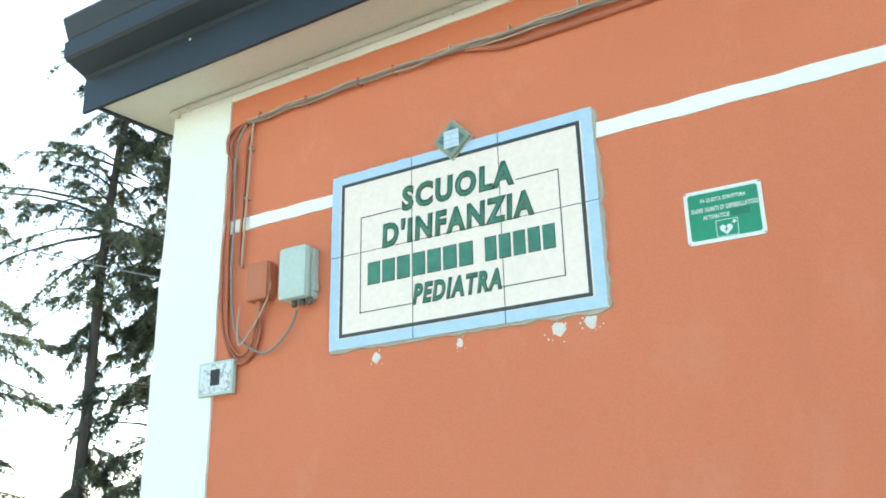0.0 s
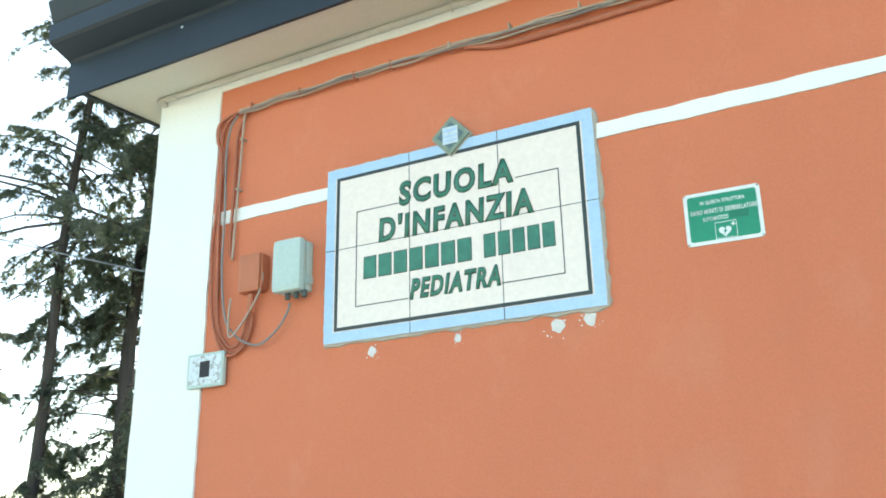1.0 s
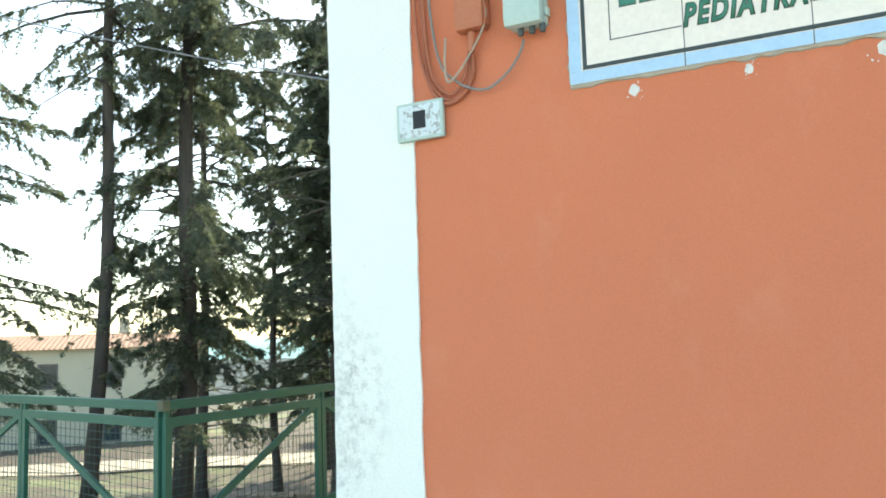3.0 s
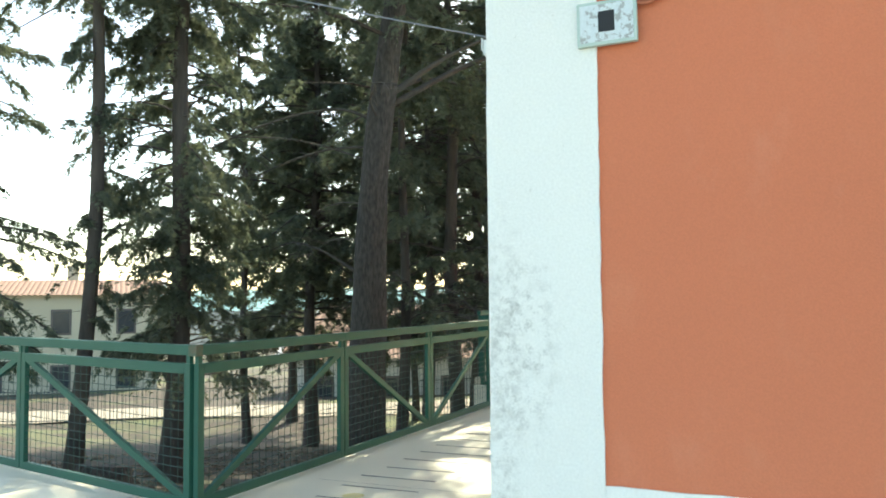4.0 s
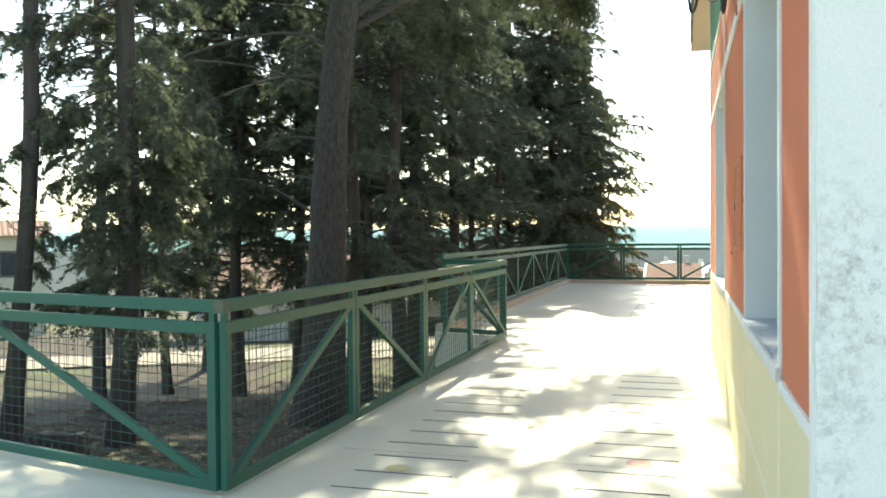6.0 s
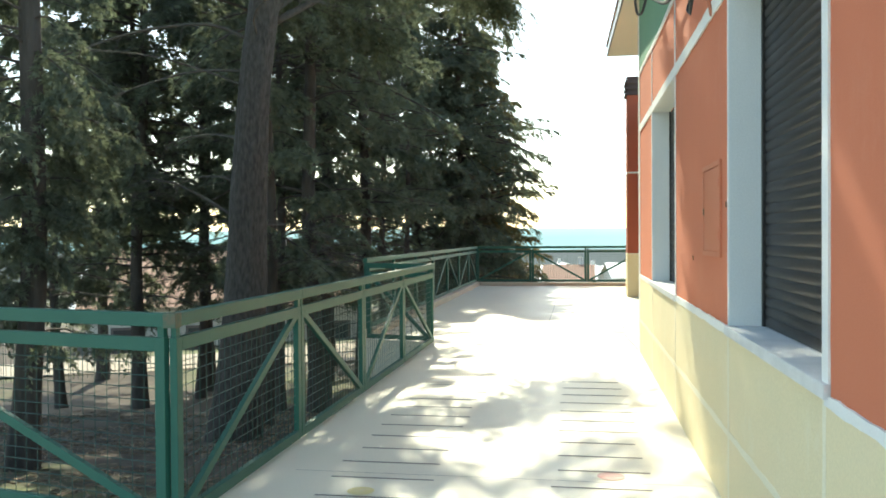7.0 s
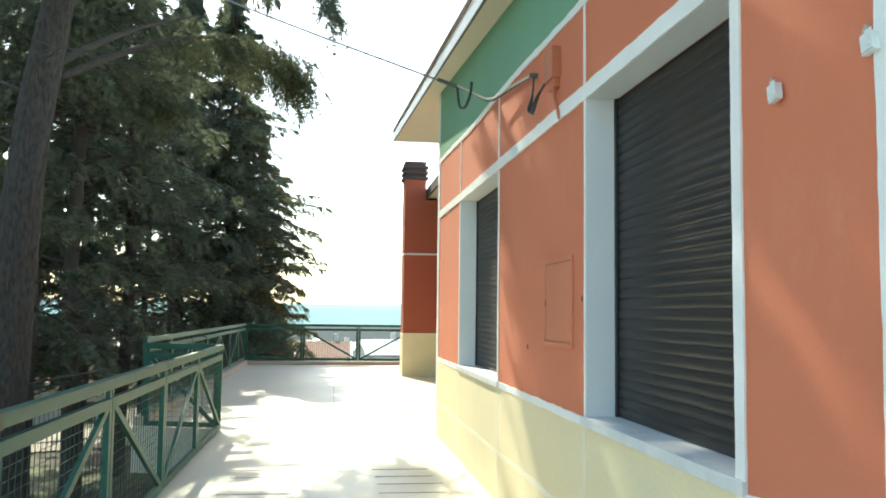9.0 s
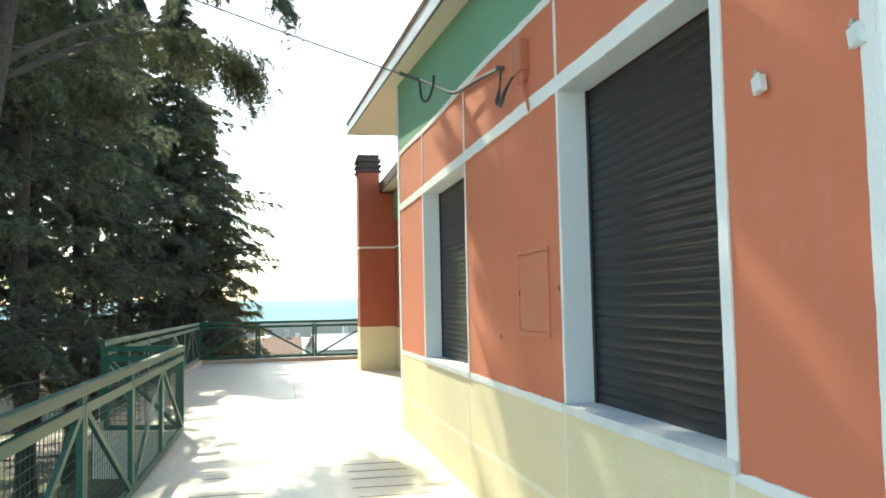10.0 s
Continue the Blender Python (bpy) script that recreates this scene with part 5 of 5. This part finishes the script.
def conifer(height, radius, trunk_r, seed, start=0.1, branches=70, twigs=22, lean=(0.0, 0.0), per=12, bare=0, leaf=M_LEAF, one_side=None,
            label="tall dark conifer with drooping ragged foliage", limbs=(), reach=0.42, rise=0.15, length=0.085, width=0.0145, bark=None, ragged=(0.55, 1.15), crowd=0.9, gap=-0.34, droop=0.35, hang=0.0, flare=(0.45, 2.2), thin=None, arms=()):
    """A conifer rooted at the origin: tapered leaning trunk, limbs, and a crown of small leaf clumps in layers."""
    rng, rnd = np.random.default_rng(seed), random.Random(seed)
    t = thing("conifer_tree", pose(0, 0, 0), label, "tree", "conifers beside the terrace")
    axis = lambda z: Vector((lean[0] * z + 0.05 * math.sin(z * 0.9 + seed), lean[1] * z + 0.05 * math.cos(z * 0.7 + seed), z))
    rings, sides = (60, 40) if bark is not None else (22, 12)
    bark = bark or M_BARKD
    vs, fs = [], []
    for i in range(rings):
        z = -0.3 + (height * 0.97 + 0.3) * (i / (rings - 1)) ** 1.15
        r = trunk_r * (1 - 0.92 * max(z, 0) / height) * (1 + flare[0] * math.exp(-max(z + 0.1, 0) * flare[1]))
        c = axis(z)
        for k in range(sides):
            a = 2 * math.pi * k / sides
            q = r * (1 + 0.09 * noise.noise((math.cos(a) * 2.2, math.sin(a) * 2.2, z * 0.8 + seed)) + 0.06 * noise.noise((math.cos(a) * 9, math.sin(a) * 9, z * 2.2 + seed)))
            vs.append((c.x + q * math.cos(a), c.y + q * math.sin(a), z))
    for i in range(rings - 1):
        for k in range(sides):
            k2 = (k + 1) % sides
            fs.append((i * sides + k, i * sides + k2, (i + 1) * sides + k2, (i + 1) * sides + k))
    fs.append(tuple((rings - 1) * sides + k for k in range(sides)))
    obj("trunk", vs, fs, bark, t, smooth=True)
    items, cs, ds, rs = [], [], [], []
    hc, hd, hr = [], [], []

    def plume(pts, n, spread, first=0.15):
        """A flat spray: twigs set to both sides of a bough, long in the middle and short at the tip."""
        n = max(4, int(n))
        for k in range(n):
            q = min(1.0, first + (1 - first) * (k + rnd.random()) / n)
            x = q * (len(pts) - 1)
            i = min(int(x), len(pts) - 2)
            p = pts[i].lerp(pts[i + 1], x - i)
            if noise.noise((p.x * 1.1 + seed, p.y * 1.1, p.z * 1.3)) < gap:
                continue
            d = (pts[i + 1] - pts[i]).normalized()
            flat = Vector((-d.y, d.x, rnd.gauss(0, 0.18))).normalized() * (1 if k % 2 else -1)
            cs.append(p)
            ds.append((d * rnd.uniform(0.5, 1.0) + flat * rnd.uniform(0.5, 1.0) + Vector((0, 0, rnd.gauss(-hang, 0.16 + 0.3 * hang)))).normalized())
            rs.append(spread * (0.25 + 0.75 * (1 - q) ** 0.6) * rnd.uniform(0.6, 1.2))
        cs.append(pts[-1].lerp(pts[-2], 0.3))
        ds.append((pts[-1] - pts[-2]).normalized())
        rs.append(spread * 0.55)

    def curtain(pts, n):
        """Long sprays hanging from a bough."""
        for k in range(n):
            q = rnd.random() ** 0.8
            x = q * (len(pts) - 1)
            i = min(int(x), len(pts) - 2)
            p = pts[i].lerp(pts[i + 1], x - i)
            d = (pts[i + 1] - pts[i]).normalized()
            side = Vector((-d.y, d.x, 0)) * rnd.gauss(0, 0.4)
            hc.append(p + side * 0.6 + Vector((0, 0, rnd.uniform(-0.05, 0.05))))
            hd.append((d * rnd.uniform(0.2, 0.8) + side * 0.7 + Vector((0, 0, -rnd.uniform(0.3, 1.2)))).normalized())
            hr.append(rnd.uniform(0.25, 0.6))

    for k in range(branches):
        q = (k + rnd.random()) / branches
        z = height * (start + (1 - start) * q ** crowd)
        if z > height * 0.96:
            continue
        prof = min(1.0, (1 - (z / height)) * 1.55 + 0.06) * (0.75 + 0.25 * math.sin(z * 2.3 + seed))
        L = max(0.25, radius * prof * rnd.uniform(*ragged))
        if thin is not None and z < thin[0]:      # the lower crown has lost most of its boughs
            if rnd.random() > thin[1]:
                continue
            L *= thin[2]
        a = rnd.uniform(0, 2 * math.pi)
        if one_side is not None and rnd.random() < 0.65:
            a = one_side + rnd.uniform(-1.2, 1.2)
        up = rise * rnd.uniform(-1.0, 1.2)
        if z < height * 0.22:
            up = abs(up) * 0.4
        base = axis(z)
        dirv = Vector((math.cos(a), math.sin(a), up))
        pts = [base + dirv * (L * s) + Vector((0, 0, -0.16 * L * s * s + 0.05 * math.sin(4 * s))) + Vector((rnd.gauss(0, .03), rnd.gauss(0, .03), 0)) * s for s in (0, 0.25, 0.5, 0.75, 1.0)]
        tube_branch(items, pts, 0.007 + 0.010 * L, 0.2)
        plume(pts, twigs * (0.35 + 0.65 * L / radius), reach * (0.5 + 0.5 * L / radius))
    for k in range(bare):                # dead lower limbs, each a part with its twigs
        z = height * rnd.uniform(0.10, start + 0.10)
        a = rnd.uniform(0, 2 * math.pi)
        L = rnd.uniform(0.5, 1.0) * radius * 0.9
        p = axis(z)
        pts = [p]
        own = []
        for s in range(7):
            p = p + Vector((math.cos(a), math.sin(a), 0.38 - 0.13 * s + rnd.gauss(0, .05))) * (L / 7)
            a += rnd.gauss(0, 0.16)
            pts.append(p)
        tube_branch(own, smooth_line(pts, 2), 0.017, 0.2)
        for _ in range(9):
            b = pts[rnd.randint(2, 7)]
            e = b + Vector((rnd.gauss(0, .3), rnd.gauss(0, .3), rnd.gauss(-.05, .15)))
            tube_branch(own, [b, b.lerp(e, .5) + Vector((0, 0, .02)), e], 0.006, 0.4, 4)
        v, f = join_data(own)
        obj("dead_limb", v, f, M_TWIG, t)
    for pts, r in arms:                  # bare arching limbs low on the trunk, each with a few twigs
        sp = smooth_line(pts, 4)
        own = []
        tube_branch(own, sp, r, 0.25, 7)
        for _ in range(10):
            b = sp[rnd.randint(len(sp) // 3, len(sp) - 1)]
            e = b + Vector((rnd.gauss(-0.1, .2), rnd.gauss(0, .2), rnd.gauss(-.14, .14)))
            tube_branch(own, [b, b.lerp(e, .5) + Vector((0, 0, .03)), e], 0.007, 0.4, 4)
        v, f = join_data(own)
        obj("dead_limb", v, f, M_TWIG, t)

    def side_boughs(sp, n):
        for k in range(max(3, n // 22)):
            q = rnd.uniform(0.3, 1.0)
            i = min(int(q * (len(sp) - 1)), len(sp) - 2)
            d = (sp[i + 1] - sp[i]).normalized()
            e = (d * 0.7 + Vector((-d.y, d.x, 0)) * rnd.choice((-1, 1)) * rnd.uniform(0.3, 1.0) + Vector((0, 0, rnd.gauss(-0.05, 0.15)))).normalized()
            L = rnd.uniform(0.5, 1.1)
            pp = [sp[i], sp[i] + e * L * 0.5, sp[i] + e * L + Vector((0, 0, -0.12 * L))]
            tube_branch(items, pp, 0.012, 0.3)
            plume(pp, 14, 0.42)
        plume(sp[-max(4, len(sp) // 3):], 12, 0.4)

    for pts, r, n in limbs:
        sp = smooth_line(pts, 5)
        v, f = tube_data(sp, r, 8, 0.2)
        obj("limb", v, f, M_BARKD, t, smooth=True)
        if n < 0:
            curtain(sp[len(sp) // 4:], -n)
        side_boughs(sp, abs(n))
    v, f = join_data(items)
    tagged(obj("branching", v, f, M_BARKD, t), kind="stuff")
    if cs:
        v, f = leaf_cloud(np.array([tuple(q) for q in cs]), np.array([tuple(q) for q in ds]), np.array(rs), rng, per, length, width, droop)
        tagged(quick_mesh("crown", v, f, leaf, t), kind="stuff")
    if hc:
        v, f = leaf_cloud(np.array([tuple(q) for q in hc]), np.array([tuple(q) for q in hd]), np.array(hr), rng, per, length, width * 0.8, 0.5)
        tagged(quick_mesh("hanging_sprays", v, f, M_LEAF3, t), kind="stuff")
    return t


def stand(tree, x, y, turn=0.0):
    tree.matrix_world = pose(x, y, ground_z(x, y) - 0.02, 0, 0, turn)
    return tree


T1 = stand(conifer(15.5, 1.75, 0.095, 11, 0.10, 260, 16, (0.069, -0.011), 22, reach=0.36, thin=(5.4, 0.45, 0.4), crowd=0.85, length=0.085, width=0.018, rise=0.4, ragged=(0.25, 1.2), gap=-0.14, droop=0.8, hang=0.35,
                   label="slim conifer with sparse ragged foliage and a leaning trunk"), -9.56, 6.92)
T2 = stand(conifer(15, 2.2, 0.135, 12, 0.08, 350, 24, (0.058, -0.017), 26, thin=(6.3, 0.9, 0.62), reach=0.55, length=0.09, width=0.02, rise=0.4, ragged=(0.35, 1.15), gap=-0.16, droop=0.8, hang=0.4), -9.06, 7.89)
HANGING_AND_SHADE_LIMBS = [([(0.6, 0.0, 5.5), (1.3, 1.2, 6.3), (2.1, 2.4, 6.9), (2.9, 3.3, 6.95), (3.4, 3.75, 6.65)], 0.05, -280),
        ([(0.9, 0.0, 8.4), (2.0, 0.8, 9.0), (3.2, 0.8, 8.4), (3.75, 0.6, 7.3), (4.0, 0.45, 6.6)], 0.04, -30),
        ([(0.5, 0, 5.6), (0.4, 1.6, 6.3), (0.6, 3.2, 6.5), (1.2, 4.2, 6.2)], 0.045, -150)]
# unseen high limbs, added to block the sun from the near west wall
for k, (dx, dy, z) in enumerate(((3.4, 0.4, 8.2), (3.0, 1.8, 8.8), (3.6, -0.6, 9.4), (3.2, 2.6, 9.9), (3.4, 1.0, 10.6), (2.8, -1.2, 10.9), (2.6, 3.4, 8.0), (3.1, 0.2, 11.8), (2.4, 2.2, 12.2), (3.6, -1.5, 9.2), (3.8, -2.0, 8.7), (3.3, -1.0, 8.4), (3.7, -0.2, 10.2), (3.5, -1.9, 10.2), (2.85, 2.5, 10.2), (3.0, 2.1, 9.4), (2.7, 3.0, 10.9))):
    dx, dy = dx + 0.26, dy - 0.56
    HANGING_AND_SHADE_LIMBS.append(([(0.5, 0, z - 0.5), (dx * 0.35, dy * 0.3, z), (dx * 0.7, dy * 0.7, z + 0.15), (dx, dy, z - 0.3)], 0.05, 190))
# more added limbs out of view, shading the wall between the windows
for dx, dy, z in ((3.0, 3.6, 9.6), (2.7, 4.4, 10.4), (3.3, 2.9, 11.2), (2.9, 4.9, 11.4), (3.4, 2.0, 11.9), (3.1, 3.9, 12.3), (2.5, 5.2, 9.8)):
    dx, dy = dx + 0.26, dy - 0.56
    HANGING_AND_SHADE_LIMBS.append(([(0.9, 0, z - 1.2), (dx * 0.5, dy * 0.4, z - 0.2), (dx * 0.8, dy * 0.8, z), (dx + 0.5, dy, z - 0.2)], 0.05, 300))
ARMS = [([(0.45, 0.0, 5.25), (-0.13, -0.06, 5.5), (-0.62, -0.3, 5.46), (-1.17, -0.58, 5.29), (-1.72, -0.84, 5.04), (-2.12, -1.04, 4.83)], 0.028),
        ([(0.42, 0.0, 4.9), (-0.34, -0.17, 4.89), (-0.9, -0.44, 4.7), (-1.38, -0.68, 4.46)], 0.022),
        ([(0.5, 0.1, 5.65), (0.75, 0.4, 5.95), (1.08, 0.59, 6.22), (1.54, 0.85, 6.52), (2.1, 1.2, 6.8)], 0.06),
        ([(0.3, 0.0, 2.85), (-0.21, -0.09, 3.19), (-0.57, -0.23, 3.4), (-0.9, -0.4, 3.5)], 0.03)]
TA = stand(conifer(17, 3.6, 0.275, 13, 0.38, 100, 26, (0.104, -0.015), 24, droop=0.7, hang=0.3, flare=(0.45, 0.75), bare=9, reach=0.6, length=0.10, width=0.016, label="large conifer with thick grey bark and bare lower limbs", limbs=HANGING_AND_SHADE_LIMBS, arms=ARMS, bark=M_BARK), -8.11, 10.81)
FAR = dict(per=17, length=0.15, width=0.034, reach=0.62, rise=0.32, droop=0.6, hang=0.25)
T3 = stand(conifer(15, 3.5, 0.15, 14, 0.14, 270, 23, (0.02, 0.01), thin=(4.2, 0.6, 0.75), gap=-0.24, **FAR), -12.75, 16.7)
T0 = stand(conifer(9.0, 2.7, 0.14, 15, 0.10, 60, 22, (0, 0), 22, one_side=0.4, ragged=(0.7, 1.1), reach=0.5, length=0.10, width=0.022, rise=0.3, droop=0.5, hang=0.2), -11.4, 5.75)
BIG = stand(conifer(15.2, 3.7, 0.2, 16, 0.04, 430, 21, ragged=(0.8, 1.1), **dict(FAR, per=15)), -7.6, 29.2)
stand(conifer(12, 3.1, 0.16, 26, 0.02, 320, 24, leaf=M_LEAF2, ragged=(0.8, 1.08), label="bushy olive-green conifer behind the terrace railing", **FAR), -7.1, 32.0)
MID = stand(conifer(16.5, 3.0, 0.165, 17, 0.16, 235, 23, (0.01, 0.0), bare=8, thin=(6.5, 0.47, 0.8), crowd=0.95, gap=0.0, **FAR), -9.2, 18.5)
SLIM = stand(conifer(12.5, 2.4, 0.11, 18, 0.17, 165, 20, (0.015, 0.01), bare=10, thin=(6.3, 0.45, 0.75), crowd=0.95, gap=0.0, **FAR), -8.45, 13.0)
for src, x, y, turn in ((SLIM, -9.3, 16.0, 80), (MID, -8.5, 15.6, 200), (SLIM, -9.9, 21.0, 300), (MID, -8.8, 20.4, 20), (SLIM, -8.7, 22.4, 160), (SLIM, -8.5, 24.6, 120),
                        (BIG, -9.0, 28.7, 120), (MID, -12.6, 19.8, 140), (SLIM, -12.2, 18.6, 30), (SLIM, -12.8, 22.5, 250), (SLIM, -10.6, 23.6, 210),
                        (T3, -16.5, 21.5, 90), (SLIM, -10.9, 19.6, 60), (SLIM, -13.4, 17.9, 250), (SLIM, -12.7, 12.2, 100), (SLIM, -14.6, 16.8, 190)):
    copy_thing(src, pose(x, y, ground_z(x, y) - 0.02, 0, 0, turn))


# ---- houses in the distance ----
def house(x, y, z, w, d, h, rise, turn, wall, roof_mat, label, storeys=2, rows=12):
    t = thing("house", pose(x, y, z, 0, 0, turn), label, "house", "houses below the terrace")
    part("wall", box(-w / 2, w / 2, -d / 2, d / 2, -3, h), wall, t)
    o = 0.45
    vs, fs = [], []
    n = int((w + 2 * o) / 0.26)
    for s in (-1, 1):                    # rounded tile ridges down each slope
        for i in range(n * 4 + 1):
            xx = -w / 2 - o + (w + 2 * o) * i / (n * 4)
            b = 0.05 * abs(math.sin(i * math.pi / 4))
            vs += [(xx, s * (d / 2 + o), h - 0.12 + b), (xx, 0, h + rise + b)]
        off = 0 if s < 0 else (n * 4 + 1) * 2
        for i in range(n * 4):
            k = off + i * 2
            fs.append((k, k + 2, k + 3, k + 1))
    obj("roof", vs, fs, roof_mat, t)
    part("verge", bar((-w / 2 - o, -d / 2 - o, h - 0.1), (-w / 2 - o, 0, h + rise + 0.02), 0.25, 0.16), M_SIGNWHITE, t)
    part("verge", bar((w / 2 + o, -d / 2 - o, h - 0.1), (w / 2 + o, 0, h + rise + 0.02), 0.25, 0.16), M_SIGNWHITE, t)
    g = [(-w / 2, -d / 2, h), (-w / 2, d / 2, h), (-w / 2, 0, h + rise - 0.05), (w / 2, -d / 2, h), (w / 2, d / 2, h), (w / 2, 0, h + rise - 0.05)]
    obj("gable", g[:3], [(0, 2, 1)], wall, t)
    obj("gable", g[3:], [(0, 1, 2)], wall, t)
    part("chimney", box(w * 0.2, w * 0.2 + 0.6, 0.5, 1.1, h + rise * 0.4, h + rise + 0.9, 0.03), wall, t)
    for s in range(storeys):
        zz = h - 2.2 - 2.9 * s
        for i in range(max(3, int(w / 2.7))):
            xx = -w / 2 + w * (i + 0.5) / max(3, int(w / 2.7))
            for side in (-1, 1):
                win = part("window", box(xx - .5, xx + .5, side * d / 2 - 0.03, side * d / 2 + 0.03, zz, zz + 1.35, 0.01), M_FRAME, t)
                part("pane", box(xx - .4, xx + .4, side * d / 2 - 0.04, side * d / 2 + 0.04, zz + .1, zz + 1.25), M_PANE, win)
        for i in range(2):
            yy = -d / 2 + d * (i + 0.5) / 2
            for side in (-1, 1):
                win = part("window", box(side * w / 2 - .03, side * w / 2 + .03, yy - .5, yy + .5, zz, zz + 1.35, 0.01), M_FRAME, t)
                part("pane", box(side * w / 2 - .04, side * w / 2 + .04, yy - .4, yy + .4, zz + .1, zz + 1.25), M_PANE, win)
    return t


house(-43.5, 33.0, -5.2, 16, 9, 6.9, 0.75, 45, M_HOUSE, M_ROOF, "cream two-storey house with a terracotta roof")
house(-53, 24, -5.3, 9, 8, 6.2, 1.2, 55, M_HOUSE2, M_ROOF, "white two-storey house with a terracotta roof")
house(-19, 36, -5.4, 11, 9, 4.3, 1.7, 25, M_HOUSE2, M_ROOF, "low white house with a terracotta tile roof", 1)
house(-27, 50, -6, 10, 9, 5.2, 1.6, 10, M_HOUSE, M_ROOF, "cream house with a terracotta tile roof")
house(-4.9, 104, -6.6, 5.6, 9, 2.9, 1.6, 0, M_HOUSE2, M_ROOF, "low white house below with a terracotta tile roof", 1)
house(2.9, 112, -7.0, 5.5, 9, 3.2, 1.7, 8, M_HOUSE2, M_GREYROOF, "white house below with a pale grey roof", 1)
house(-2.6, 150, -9.3, 7, 8, 4.2, 1.2, 20, M_HOUSE2, M_GREYROOF, "far white house with a pale grey roof", 1)
house(7.5, 140, -8.8, 8, 8, 4.2, 1.2, 12, M_HOUSE, M_GREYROOF, "far cream house with a pale grey roof", 1)
house(-15, 120, -8.2, 9, 9, 4.4, 1.6, 70, M_HOUSE, M_ROOF, "cream house below with a terracotta tile roof", 1)
house(-7, 190, -11, 10, 9, 5, 1.4, 100, M_HOUSE2, M_GREYROOF, "far white house with a pale grey roof", 1)



def bar_fence():
    t = thing("bar_fence", pose(0, 0, 0), "thin dark bar fence along the gravel path", "fence")
    a, b = Vector((-30, 14.6)), Vector((-6, 28.2))
    items, n = [], 230
    for k in range(n):
        p = a.lerp(b, k / n)
        z = ground_z(p.x, p.y)
        items.append(tube_data([(p.x, p.y, z - .05), (p.x, p.y, z + 1.1)], 0.009, 4))
    v, f = join_data(items)
    tagged(obj("infill", v, f, M_GLAND, t), kind="stuff")
    for dz in (0.15, 1.02):
        vs, fs = tube_data([(a.lerp(b, k / 12).x, a.lerp(b, k / 12).y, ground_z(*a.lerp(b, k / 12)) + dz) for k in range(13)], 0.014, 4)
        obj("rail", vs, fs, M_GLAND, t)


bar_fence()


def stump():
    v, f = tube_data([(0, 0, -0.2), (0, 0, 0.05), (0.01, 0, 0.28), (0.01, 0.01, 0.34)], 0.33, 14, 0.8)
    o = obj("tree_stump", v, f, M_BARK)
    o.matrix_world = pose(-8.6, 6.4, ground_z(-8.6, 6.4))
    tagged(o, "low dark tree stump in the litter", "stump")


stump()


# ---- distance, its haze painted as glow ----
def ridge(name, dist, base, height, mat, seed, label, swing, a0=-70, a1=80):
    vs, fs = [], []
    n = 120
    for i in range(n + 1):
        a = radians(a0 + (a1 - a0) * i / n)
        hgt = height + swing * (noise.noise((i * 0.07, seed, 0)) + 0.3 * noise.noise((i * 0.3, seed, 2)))
        for r, z in ((dist, base), (dist * 1.12, hgt), (dist * 1.2, base)):
            vs.append((r * math.sin(a), r * math.cos(a), z))
    for i in range(n):
        o = i * 3
        fs += [(o, o + 3, o + 4, o + 1), (o + 1, o + 4, o + 5, o + 2)]
    tagged(obj(name, vs, fs, mat, smooth=True), label, "hills", kind="structure")


ridge("backdrop_hills", 3300, -80, 34, M_FAR, 3.0, "pale blue glowing hills with the haze painted in", 14)
ridge("backdrop_slope", 700, -60, -11, M_MID, 7.0, "grey glowing wooded slope with the haze painted in", 5)
